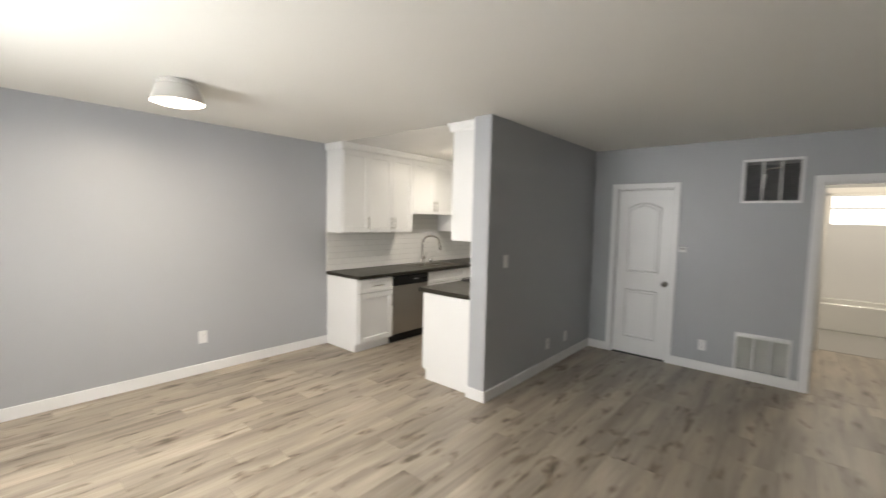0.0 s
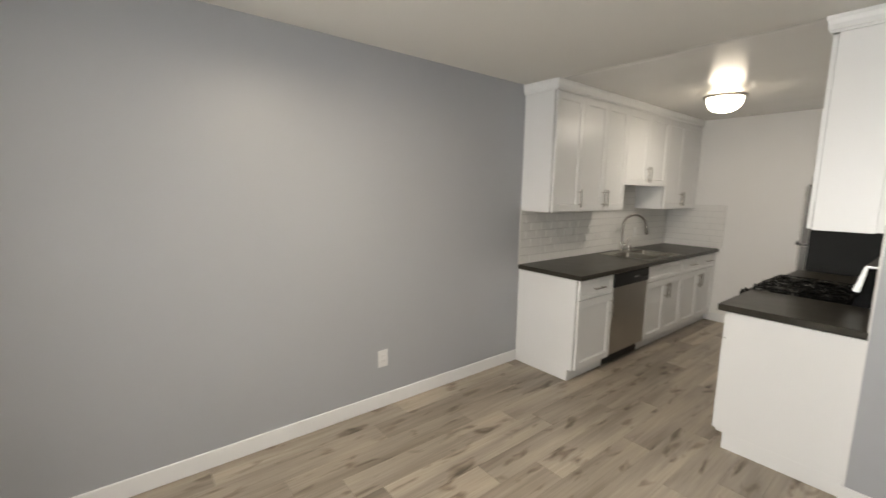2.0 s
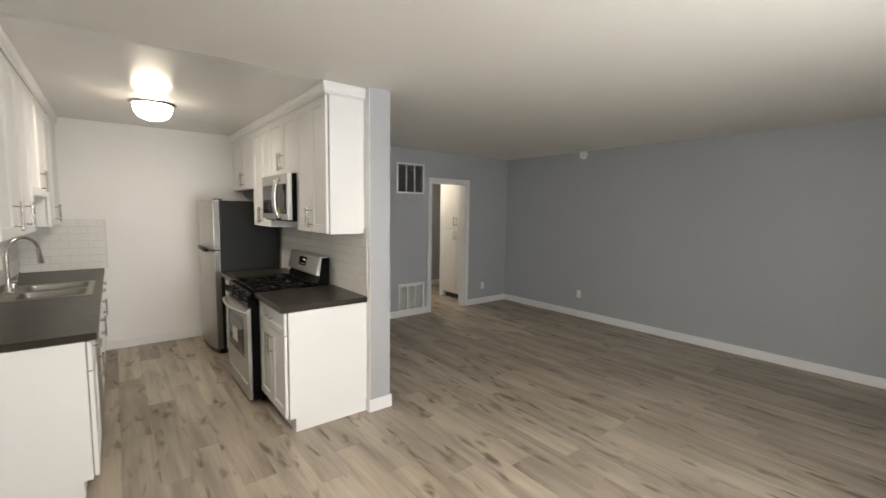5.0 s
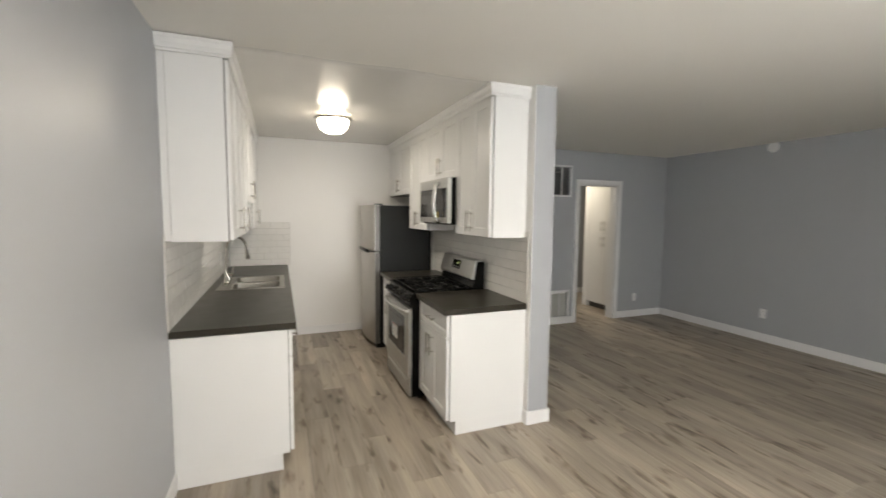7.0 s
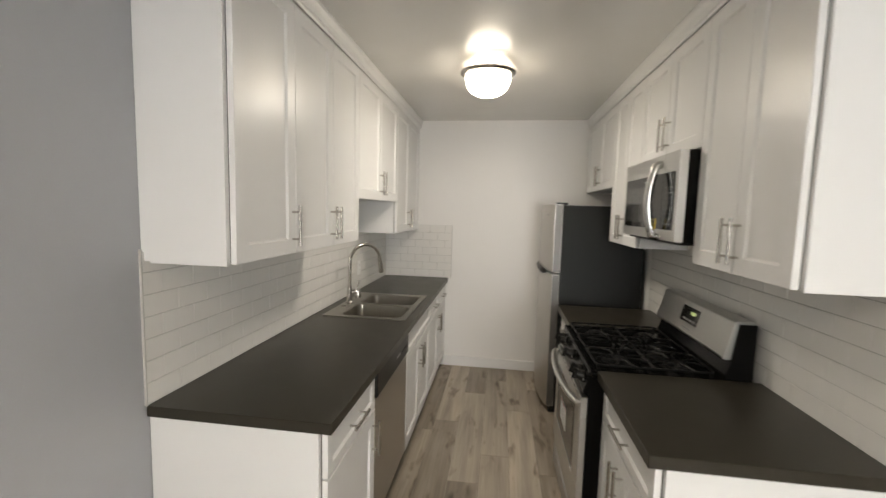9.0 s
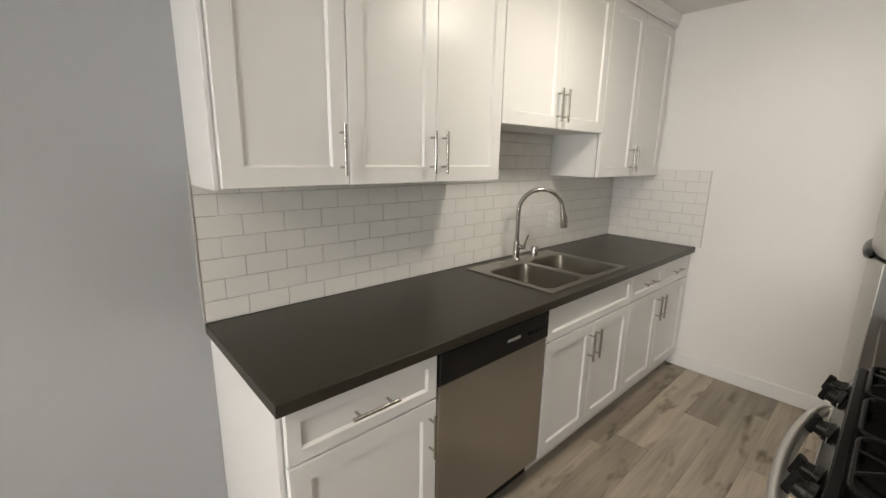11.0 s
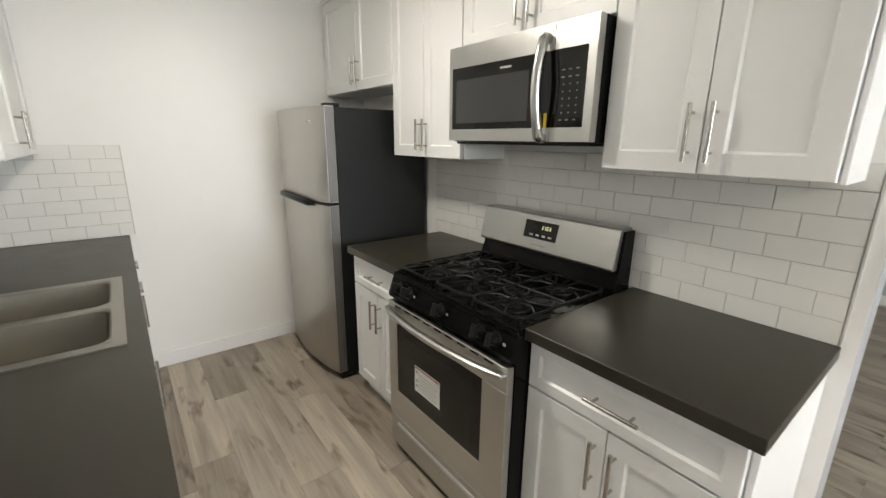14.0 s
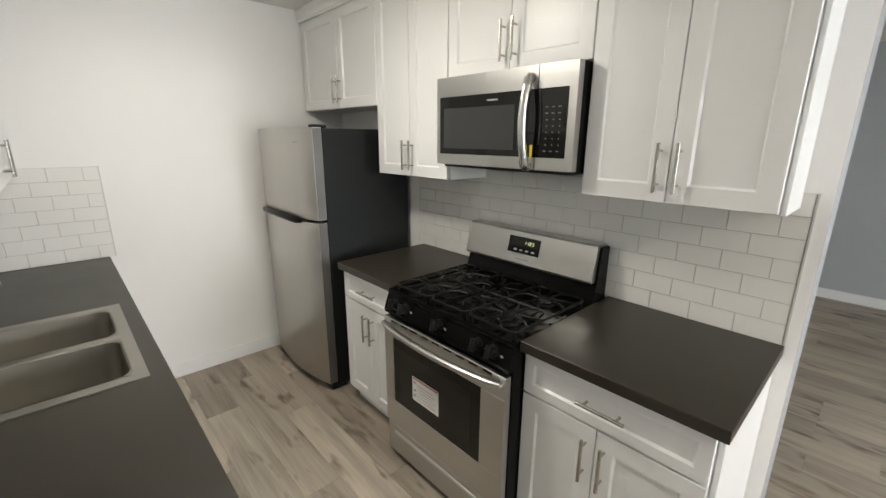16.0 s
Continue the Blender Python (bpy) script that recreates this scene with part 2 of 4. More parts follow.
# window in the south wall
WIN = (-3.70, -1.05, 0.92, 2.06)
structure("wall_west", [(WX - T, WX, SY - T, KY + T, 0, CZ)], GREY_WALL, "blue-grey painted wall running into the kitchen")
structure("wall_south", [(WX, WIN[0], SY - T, SY, 0, CZ), (WIN[1], EX + T, SY - T, SY, 0, CZ), (WIN[0], WIN[1], SY - T, SY, 0, WIN[2]), (WIN[0], WIN[1], SY - T, SY, WIN[3], CZ)], GREY_WALL, "blue-grey painted wall with the window")
structure("wall_east", [(EX, EX + T, SY, NY + T, 0, CZ)], GREY_WALL, "plain blue-grey painted living room wall")
D1 = (-1.268, -0.648, 2.0)
D2 = (0.588, 1.285, 2.01)
V1 = (-0.016, 0.416, 1.848, 2.238)
V2 = (0.022, 0.432, 0.108, 0.465)
structure("wall_north", [
    (PX1, D1[0], NY, NY + T, 0, CZ), (D1[0], D1[1], NY, NY + T, D1[2], CZ), (D1[1], V1[0], NY, NY + T, 0, CZ),
    (V1[0], V1[1], NY, NY + T, V1[3], CZ), (V1[0], V1[1], NY, NY + T, 1.0, V1[2]), (V1[0], V2[0], NY, NY + T, 0, 1.0), (V2[0], V2[1], NY, NY + T, V2[3], 1.0), (V2[0], V2[1], NY, NY + T, 0, V2[2]),
    (V1[1], D2[0], NY, NY + T, 1.0, CZ), (V2[1], D2[0], NY, NY + T, 0, 1.0), (D2[0], D2[1], NY, NY + T, D2[2], CZ), (D2[1], EX, NY, NY + T, 0, CZ)], GREY_WALL, "blue-grey wall with two doorways and heater grilles")
structure("wall_partition", [(PX0, PX1, PY, KY, 0, CZ)], GREY_WALL, "blue-grey partition wall ending in a post")
structure("wall_kitchen_end", [(WX, PX1, KY, KY + T, 0, CZ)], WHITE_WALL, "white painted kitchen end wall")
structure("wall_kitchen_lining", [(PX0 - 0.004, PX0, PY + 0.001, KY, 0, KZ)], WHITE_WALL, "white painted kitchen side of the partition")
structure("ceiling", [(WX - T, EX + T, SY - T, KY + T, CZ, CZ + 0.1)], CEIL, "flat off-white painted ceiling", "ceiling")
# gloss paint of the kitchen ceiling ends in a hand-cut, uneven line
bm = bmesh.new()
edge = [(WX + (PX0 - 0.004 - WX) * i / 60, 3.285 + 0.012 * math.sin(i * 0.31) + random.uniform(-0.006, 0.006)) for i in range(61)]
low = [bm.verts.new((x, y, KZ)) for x, y in edge] + [bm.verts.new((PX0 - 0.004, KY, KZ)), bm.verts.new((WX, KY, KZ))]
high = [bm.verts.new((v.co.x, v.co.y - (0.06 if i < 61 else 0), CZ + 0.001)) for i, v in enumerate(low)]
bm.faces.new(low)
for i in range(len(low)):
    bm.faces.new((low[i], low[(i + 1) % len(low)], high[(i + 1) % len(low)], high[i]))
tagged(new("ceiling_kitchen", mesh_of("ceiling_kitchen", bm, CEIL_GLOSS)), "semi-gloss white kitchen ceiling paint with an uneven edge", "ceiling", kind="structure")

# hall and bathroom beyond the doorway
HN = 7.42
structure("wall_hall_west", [(0.44, 0.54, NY + T, HN, 0, CZ)], GREY_WALL, "grey hall side wall")
structure("wall_hall_north", [(0.44, 0.66, HN, HN + 0.1, 0, CZ), (1.42, 4.2, HN, HN + 0.1, 0, CZ), (0.66, 1.42, HN, HN + 0.1, 2.02, CZ)], GREY_WALL, "grey hall end wall with the bathroom doorway")
structure("wall_hall_east", [(4.1, 4.2, NY + T, HN, 0, CZ)], GREY_WALL, "grey hall end wall")
structure("wall_hall_south", [(EX + T, 4.2, NY, NY + T, 0, CZ)], GREY_WALL, "grey hall wall")
structure("ceiling_hall", [(0.44, 4.2, NY + T, 9.9, CZ - 0.03, CZ + 0.1)], CEIL, "white hall ceiling", "ceiling")
BN = 9.75
structure("wall_bathroom", [(0.0, 0.56, HN + 0.1, HN + 0.2, 0, CZ), (-0.1, 0.0, HN + 0.1, BN, 0, CZ), (2.6, 2.7, HN + 0.1, BN, 0, CZ), (-0.1, 0.78, BN, BN + 0.1, 0, CZ), (1.72, 2.7, BN, BN + 0.1, 0, CZ), (0.78, 1.72, BN, BN + 0.1, 0, 1.62), (0.78, 1.72, BN, BN + 0.1, 2.2, CZ)], WHITE_WALL, "white tiled bathroom walls")
structure("ceiling_bathroom", [(-0.1, 0.44, HN + 0.1, BN + 0.1, CZ - 0.03, CZ + 0.1)], CEIL, "white bathroom ceiling", "ceiling")
structure("trim_bathroom_door", [(0.66, 0.70, HN - 0.012, HN + 0.1, 0, 2.02), (1.38, 1.42, HN - 0.012, HN + 0.1, 0, 2.02), (0.59, 0.66, HN - 0.015, HN, 0, 2.09), (1.42, 1.49, HN - 0.015, HN, 0, 2.09), (0.66, 1.42, HN - 0.015, HN, 2.02, 2.09), (0.66, 1.42, HN - 0.012, HN + 0.1, 1.99, 2.02)], TRIM, "white bathroom door frame", "door frame", 0.003)

structure("wall_hall_nib", [(1.56, 2.0, 6.38, 6.49, 0, CZ - 0.03)], WHITE_WALL, "white wall end beside the linen cabinet")
structure("trim_hall_side", [(1.535, 1.56, 6.37, 6.49, 0, 2.06)], TRIM, "white casing beside the linen cabinet", "door frame", 0.003)

# baseboards
BH, BT = 0.10, 0.014
structure("baseboard", [
    (WX, WX + BT, SY, 3.206, 0, BH), (WX + BT, EX, SY, SY + BT, 0, BH), (EX - BT, EX, SY + BT, NY - BT, 0, BH),
    (PX1, D1[0] - 0.062, NY - BT, NY, 0, BH), (D1[1] + 0.062, D2[0] - 0.07, NY - BT, NY, 0, BH), (D2[1] + 0.07, EX, NY - BT, NY, 0, BH),
    (PX1, PX1 + BT, PY, NY - BT, 0, BH), (PX0 - 0.018, PX1 + BT, PY - BT, PY, 0, BH), (PX0 - 0.018, PX0 - 0.004, PY, 3.209, 0, BH), (-3.42, -2.38, KY - BT, KY, 0, BH)], TRIM, "white painted baseboard along the walls", "baseboard", 0.003)
structure("baseboard_hall", [(0.54, 0.554, NY + T, HN, 0, BH), (1.49, 4.1, HN - BT, HN, 0, BH)], TRIM, "white painted hall baseboard", "baseboard", 0.003)

# floor: slab under the planks; the planks come last
floor = structure("floor", [(WX - T, EX + T, SY - T, KY + T, -0.1, -0.006), (0.3, 4.2, NY + T, HN + 0.1, -0.1, -0.007)], FLOOR_GAP, "grey-brown wood plank floor with dark knots", "floor")
structure("floor_bathroom", [(-0.1, 2.7, HN + 0.1, BN, -0.1, 0.004)], mat("grey bathroom tile", (0.35, 0.34, 0.32), 0.4), "grey tiled bathroom floor", "floor")


# ---- doors and window ----
def door_frame(name, x0, x1, top, y, w=0.06):
    structure(name, [(x0 - w, x0, y - 0.016, y + 0.002, 0, top + w), (x1, x1 + w, y - 0.016, y + 0.002, 0, top + w), (x0, x1, y - 0.016, y + 0.002, top, top + w),
                     (x0, x0 + 0.014, y + 0.002, y + T, 0, top), (x1 - 0.014, x1, y + 0.002, y + T, 0, top), (x0 + 0.014, x1 - 0.014, y + 0.002, y + T, top - 0.014, top)], TRIM, "white painted door casing and jambs", "door frame", 0.003)


door_frame("trim_closet_door", D1[0], D1[1], D1[2], NY)
door_frame("trim_hall_door", D2[0], D2[1], D2[2], NY, 0.068)

door = thing("door_1", ((D1[0] + D1[1]) / 2, NY + 0.02, 0), "closed white two-panel interior door with arched upper panel", "door")
door["kind"] = "structure"


def panel_leaf(x0, x1, z0, z1, y):
    """Moulded door leaf facing -y: flat stiles, sunken mouldings and raised fields, the upper field arched."""
    bm = bmesh.new()
    box(bm, x0, x1, y, y + 0.035, z0, z1, 0.002)
    for pz0, pz1, arch in ((0.20, 0.80, 0.0), (1.0, 1.84, 0.06)):
        px0, px1 = x0 + 0.11, x1 - 0.11
        n = 12
        for off, depth in ((0.0, 0.010), (0.035, 0.006)):
            top = [(px0 + off + (px1 - px0 - 2 * off) * i / n, pz1 - off + arch * (math.sin(math.pi * i / n) - 1)) for i in range(n + 1)]
            loop = [(px1 - off, pz0 + off), (px0 + off, pz0 + off)] + top
            outer = [Vector((a, y - 0.0005, b)) for a, b in loop]
            cx, cz = (px0 + px1) / 2, (pz0 + pz1) / 2
            inner = [Vector((cx + (p.x - cx) * 0.93, y - depth, cz + (p.z - cz) * 0.96)) for p in outer]
            vo, vi = [bm.verts.new(p) for p in outer], [bm.verts.new(p) for p in inner]
            k = len(vo)
            for i in range(k):
                bm.faces.new((vo[i], vo[(i + 1) % k], vi[(i + 1) % k], vi[i]))
            if off:
                bm.faces.new(vi)
            else:
                inner2 = [Vector((cx + (p.x - cx) * 0.88, y - 0.0005, cz + (p.z - cz) * 0.93)) for p in outer]
                v2 = [bm.verts.new(p) for p in inner2]
                for i in range(k):
                    bm.faces.new((vi[i], vi[(i + 1) % k], v2[(i + 1) % k], v2[i]))
    return bm


leaf = part("door_leaf", panel_leaf(D1[0] + 0.017, D1[1] - 0.017, 0.012, D1[2] - 0.017, NY + 0.03), TRIM, door)
bm = bmesh.new()
rod(bm, (-0.70, NY + 0.03, 0.90), (-0.70, NY + 0.018, 0.90), 0.032, n=24)
rod(bm, (-0.70, NY + 0.018, 0.90), (-0.70, NY - 0.012, 0.90), 0.012, n=16)
bmesh.ops.create_uvsphere(bm, u_segments=20, v_segments=12, radius=0.028, matrix=Matrix.LocRotScale((-0.70, NY - 0.03, 0.90), None, (1, 0.8, 1)))
part("door_knob", bm, NICKEL, leaf, "satin nickel door knob", True)

win = thing("window_1", ((WIN[0] + WIN[1]) / 2, SY - 0.07, WIN[2]), "wide window letting daylight into the living room", "window")
win["kind"] = "structure"
bm = bmesh.new()
for d in ((WIN[0], WIN[1], SY - 0.11, SY - 0.05, WIN[2], WIN[2] + 0.05), (WIN[0], WIN[1], SY - 0.11, SY - 0.05, WIN[3] - 0.05, WIN[3]), (WIN[0], WIN[0] + 0.05, SY - 0.11, SY - 0.05, WIN[2] + 0.05, WIN[3] - 0.05),
          (WIN[1] - 0.05, WIN[1], SY - 0.11, SY - 0.05, WIN[2] + 0.05, WIN[3] - 0.05), ((WIN[0] + WIN[1]) / 2 - 0.03, (WIN[0] + WIN[1]) / 2 + 0.03, SY - 0.11, SY - 0.05, WIN[2] + 0.05, WIN[3] - 0.05)):
    box(bm, *d, 0.003)
part("window_frame", bm, TRIM, win)
for a, b in ((WIN[0] + 0.05, (WIN[0] + WIN[1]) / 2 - 0.03), ((WIN[0] + WIN[1]) / 2 + 0.03, WIN[1] - 0.05)):
    p = boxpart("pane", (a, b, SY - 0.082, SY - 0.078, WIN[2] + 0.05, WIN[3] - 0.05), PANE, win)
    p.visible_shadow = False
area_lamp("window_daylight", pose((WIN[0] + WIN[1]) / 2, SY - 0.12, (WIN[2] + WIN[3]) / 2, 88), WIN[1] - WIN[0], WIN[3] - WIN[2], WINDOW_POWER, (0.945, 0.975, 1.0))

blinds = thing("vertical_blinds", (-3.4, SY + 0.1, 0.8), "white translucent vertical blinds drawn to one side of the window", "blinds")
bm = bmesh.new()
box(bm, -3.985, -1.03, SY + 0.155, SY + 0.17, 2.045, 2.13, 0.003)
box(bm, -3.985, -1.03, SY, SY + 0.155, 2.115, 2.13)
box(bm, -3.985, -3.973, SY, SY + 0.155, 2.045, 2.115)
box(bm, -1.042, -1.03, SY, SY + 0.155, 2.045, 2.115)
box(bm, -3.90, -1.06, SY + 0.09, SY + 0.125, 2.085, 2.115)
part("valance", bm, TRIM, blinds)
for i in range(30):
    bm = bmesh.new()
    x, z0 = -3.93 + 0.044 * i, 0.785 + 0.006 * math.sin(i * 2.3)
    n = 6
    a = radians(13 + 7 * math.sin(i * 1.7))
    col = []
    for k in range(n + 1):
        s = (k / n - 0.5) * 0.088
        c = 0.010 * math.cos(math.pi * (k / n - 0.5) * 2)
        px, py = x + s * math.cos(a) - c * math.sin(a), SY + 0.11 + s * math.sin(a) + c * math.cos(a)
        col.append([bm.verts.new((px + dx, py, z)) for z in (z0, 2.09) for dx in (0, 0.0012)])
    for p, q in zip(col, col[1:]):
        for u, v in ((0, 2), (2, 3), (3, 1), (1, 0)):
            bm.faces.new((p[u], q[u], q[v], p[v]))
    bm.faces.new((col[0][0], col[0][2], col[0][3], col[0][1]))
    bm.faces.new((col[-1][0], col[-1][1], col[-1][3], col[-1][2]))
    part("slat", bm, BLIND, blinds, smooth=True)


# ---- wall fittings ----
def outlet(base, axis, kind_name="wall_outlet", label="white duplex wall outlet with cover plate", w=0.072, h=0.118, switch=False):
    """Cover plate with two sockets (or a rocker) on a wall facing axis ('+x', '-x', '-y')."""
    x, y, z = base
    ob = thing(kind_name, base, label, "light switch" if switch else "outlet")

    def on_wall(name, a0, a1, z0, z1, d0, d1, material, parent, bev=0.0):
        if axis == "+x":
            dims = (x + d0, x + d1, y + a0, y + a1, z + z0, z + z1)
        elif axis == "-x":
            dims = (x - d1, x - d0, y + a0, y + a1, z + z0, z + z1)
        else:
            dims = (x + a0, x + a1, y - d1, y - d0, z + z0, z + z1)
        return boxpart(name, dims, material, parent, bevel=bev)

    plate = on_wall("cover_plate", -w / 2, w / 2, -h / 2, h / 2, 0.0, 0.006, WHITE_PLASTIC, ob, 0.002)
    if switch:
        on_wall("rocker", -0.016, 0.016, -0.033, 0.033, 0.006, 0.010, WHITE_PLASTIC, plate, 0.002)
    else:
        for zz in (-0.02, 0.02):
            on_wall("socket", -0.017, 0.017, zz - 0.014, zz + 0.014, 0.006, 0.009, WHITE_PLASTIC, plate, 0.002)
            for a in (-0.008, 0.006):
                on_wall("slot", a, a + 0.002, zz - 0.002, zz + 0.007, 0.0088, 0.0093, CAB_IN, plate)
    return ob


outlet((WX, 1.776, 0.366), "+x", w=0.08, h=0.125)
outlet((EX, 3.957, 0.35), "-x")
outlet((-0.291, NY, 0.282), "-y")
outlet((1.70, NY, 0.305), "-y")
outlet((PX1, 4.35, 0.27), "+x")
outlet((PX1, 4.79, 0.27), "+x")
outlet((PX1, 3.45, 1.225), "+x", "light_switch", "white rocker light switch on the partition", switch=True)
outlet((WX + 0.008, 5.30, 1.10), "+x", label="white wall outlet set in the tiled splash")

th = thing("thermostat", (-0.53, NY, 1.315), "small white wall thermostat beside the closet door", "thermostat")
b1 = boxpart("body", (-0.565, -0.495, NY - 0.028, NY, 1.285, 1.345), WHITE_PLASTIC, th, bevel=0.006, seg=2)
boxpart("display", (-0.55, -0.51, NY - 0.030, NY - 0.028, 1.312, 1.335), GREY_INK, b1)

bell = thing("smoke_alarm", (EX, 3.975, 2.455), "round white smoke alarm high on the wall", "smoke alarm")
bm = bmesh.new()
rod(bm, (EX, 3.975, 2.425), (EX - 0.025, 3.975, 2.425), 0.065, 0.06, 32)
part("body", bm, WHITE_PLASTIC, bell, smooth=True)
bm = bmesh.new()
rod(bm, (EX - 0.025, 3.975, 2.425), (EX - 0.038, 3.975, 2.425), 0.045, 0.04, 32)
part("cover", bm, WHITE_PLASTIC, bell, smooth=True)


def grille(x0, x1, z0, z1, dark):
    """Heater grille: raised frame round a hole, two upright bars, louvres behind."""
    label = "white framed upper heater grille with dark interior" if dark else "white framed lower heater grille with pale louvres"
    g = thing("heater_grille", ((x0 + x1) / 2, NY, z0), label, "grille")
    bm = bmesh.new()
    w = 0.024
    for d in ((x0 - w, x1 + w, z1, z1 + w), (x0 - w, x1 + w, z0 - w, z0), (x0 - w, x0, z0, z1), (x1, x1 + w, z0, z1)):
        box(bm, d[0], d[1], NY - 0.012, NY + 0.012, d[2], d[3], 0.002)
    part("frame", bm, TRIM, g)
    for k in (1, 2):
        cx = x0 + (x1 - x0) * k / 3
        boxpart("bar", (cx - 0.008, cx + 0.008, NY - 0.004, NY + 0.012, z0, z1), TRIM, g, bevel=0.002)
    yo = NY if dark else NY - 0.016
    boxpart("backing", (x0, x1, yo + 0.056, yo + 0.062, z0, z1), VENT_DARK if dark else VENT_LIGHT, g)
    n = int((z1 - z0) / 0.022)
    bm = bmesh.new()
    for i in range(n):
        z = z0 + 0.012 + i * (z1 - z0 - 0.02) / n
        vs = [bm.verts.new(p) for p in ((x0, yo + 0.050, z), (x1, yo + 0.050, z), (x1, yo + 0.034, z - 0.018), (x0, yo + 0.034, z - 0.018))]
        bm.faces.new(vs)
    bmesh.ops.solidify(bm, geom=bm.faces[:], thickness=0.0015)
    part("louvres", bm, VENT_DARK if dark else VENT_LIGHT, g)
    if dark:
        bm = bmesh.new()
        rod(bm, (x0 + 0.15, NY + 0.02, z0 + 0.12), (x0 + 0.16, NY + 0.02, z0 + 0.26), 0.014, 0.018, 16)
        rod(bm, (x0 + 0.16, NY + 0.02, z0 + 0.31), (x0 + 0.29, NY + 0.02, z0 + 0.325), 0.008, 0.012, 16)
        part("valve", bm, CHROME, g, "shiny metal valve inside", True)


grille(*V1, True)
grille(*V2, False)

# ---- ceiling lamps ----
LX, LY = -2.77, 1.23
lamp = thing("ceiling_lamp", (LX, LY, CZ), "flush drum ceiling lamp with satin shade and lit diffuser", "lamp")
bm = bmesh.new()
lathe(bm, [(0.10, CZ), (0.12, CZ - 0.012), (0.125, CZ - 0.03), (0.118, CZ - 0.034), (0.132, CZ - 0.05), (0.163, CZ - 0.138), (0.165, CZ - 0.143), (0.156, CZ - 0.143), (0.126, CZ - 0.07)], (LX, LY))
part("shade", bm, SHADE_METAL, lamp, smooth=True)
bm = bmesh.new()
lathe(bm, [(0.155, CZ - 0.130), (0.155, CZ - 0.143), (0.12, CZ - 0.153), (0.07, CZ - 0.159), (0.01, CZ - 0.161)], (LX, LY))
part("diffuser", bm, DIFFUSER, lamp, "glowing frosted diffuser", True)
area_lamp("ceiling_lamp_light", pose(LX, LY, CZ - 0.168), 0.27, 0.27, LAMP_POWER, (1.0, 0.89, 0.73), True)

KX, KLY = -2.945, 4.62
lamp2 = thing("kitchen_ceiling_lamp", (KX, KLY, KZ), "flush ceiling lamp with nickel rim and frosted glass dome", "lamp")
bm = bmesh.new()
lathe(bm, [(0.055, KZ), (0.06, KZ - 0.004), (0.06, KZ - 0.012), (0.05, KZ - 0.014)], (KX, KLY))
part("canopy", bm, NICKEL, lamp2, "brushed nickel ceiling plate", True)
bm = bmesh.new()
lathe(bm, [(0.138, KZ - 0.036), (0.160, KZ - 0.036), (0.168, KZ - 0.040), (0.168, KZ - 0.047), (0.158, KZ - 0.051), (0.152, KZ - 0.059), (0.139, KZ - 0.061)], (KX, KLY))
part("rim", bm, NICKEL, lamp2, "stepped brushed nickel rim", True)
bm = bmesh.new()
lathe(bm, [(0.05, KZ - 0.013), (0.08, KZ - 0.016), (0.10, KZ - 0.034), (0.137, KZ - 0.05), (0.138, KZ - 0.062), (0.135, KZ - 0.095), (0.125, KZ - 0.125), (0.105, KZ - 0.152), (0.07, KZ - 0.172), (0.03, KZ - 0.182), (0.008, KZ - 0.183)], (KX, KLY))
part("dome", bm, DOME, lamp2, "glowing frosted glass dome", True)
area_lamp("kitchen_lamp_light", pose(KX, KLY, KZ - 0.19), 0.24, 0.24, KITCHEN_POWER, (1.0, 0.94, 0.85), True)


# ---- kitchen cabinets ----
def bar_pull(parent, x, s, y, z, length, vertical=True):
    """Bar handle standing off a face at x that looks towards s."""
    bm = bmesh.new()
    xo = x + s * 0.032
    if vertical:
        rod(bm, (xo, y, z - length / 2), (xo, y, z + length / 2), 0.006)
        for dz in (-0.34, 0.34):
            rod(bm, (x, y, z + dz * length), (xo, y, z + dz * length), 0.0045, n=8)
    else:
        rod(bm, (xo, y - length / 2, z), (xo, y + length / 2, z), 0.006)
        for dy in (-0.34, 0.34):
            rod(bm, (x, y + dy * length, z), (xo, y + dy * length, z), 0.0045, n=8)
    part("handle", bm, NICKEL, parent, "brushed nickel bar handle", True)


def shaker(name, parent, x, s, y0, y1, z0, z1, rail=0.058):
    """Shaker front 20 mm thick whose outer face lies at x: four rails and a sunken panel, chamfered inwards."""
    g = 0.0018
    y0, y1, z0, z1 = y0 + g, y1 - g, z0 + g, z1 - g
    bm = bmesh.new()
    xb, xp = x - s * 0.020, x - s * 0.009
    c = 0.007

    def rect(xx, i):
        return [bm.verts.new(p) for p in ((xx, y0 + i, z0 + i), (xx, y1 - i, z0 + i), (xx, y1 - i, z1 - i), (xx, y0 + i, z1 - i))]

    rings = [rect(xb, 0), rect(x - s * 0.0015, 0), rect(x, 0.0015), rect(x, rail), rect(xp, rail + c)]
    for a, b in zip(rings, rings[1:]):
        for k in range(4):
            bm.faces.new((a[k], a[(k + 1) % 4], b[(k + 1) % 4], b[k]))
    bm.faces.new(rings[0][::-1])
    bm.faces.new(rings[-1])
    return part(name, bm, CAB, parent)


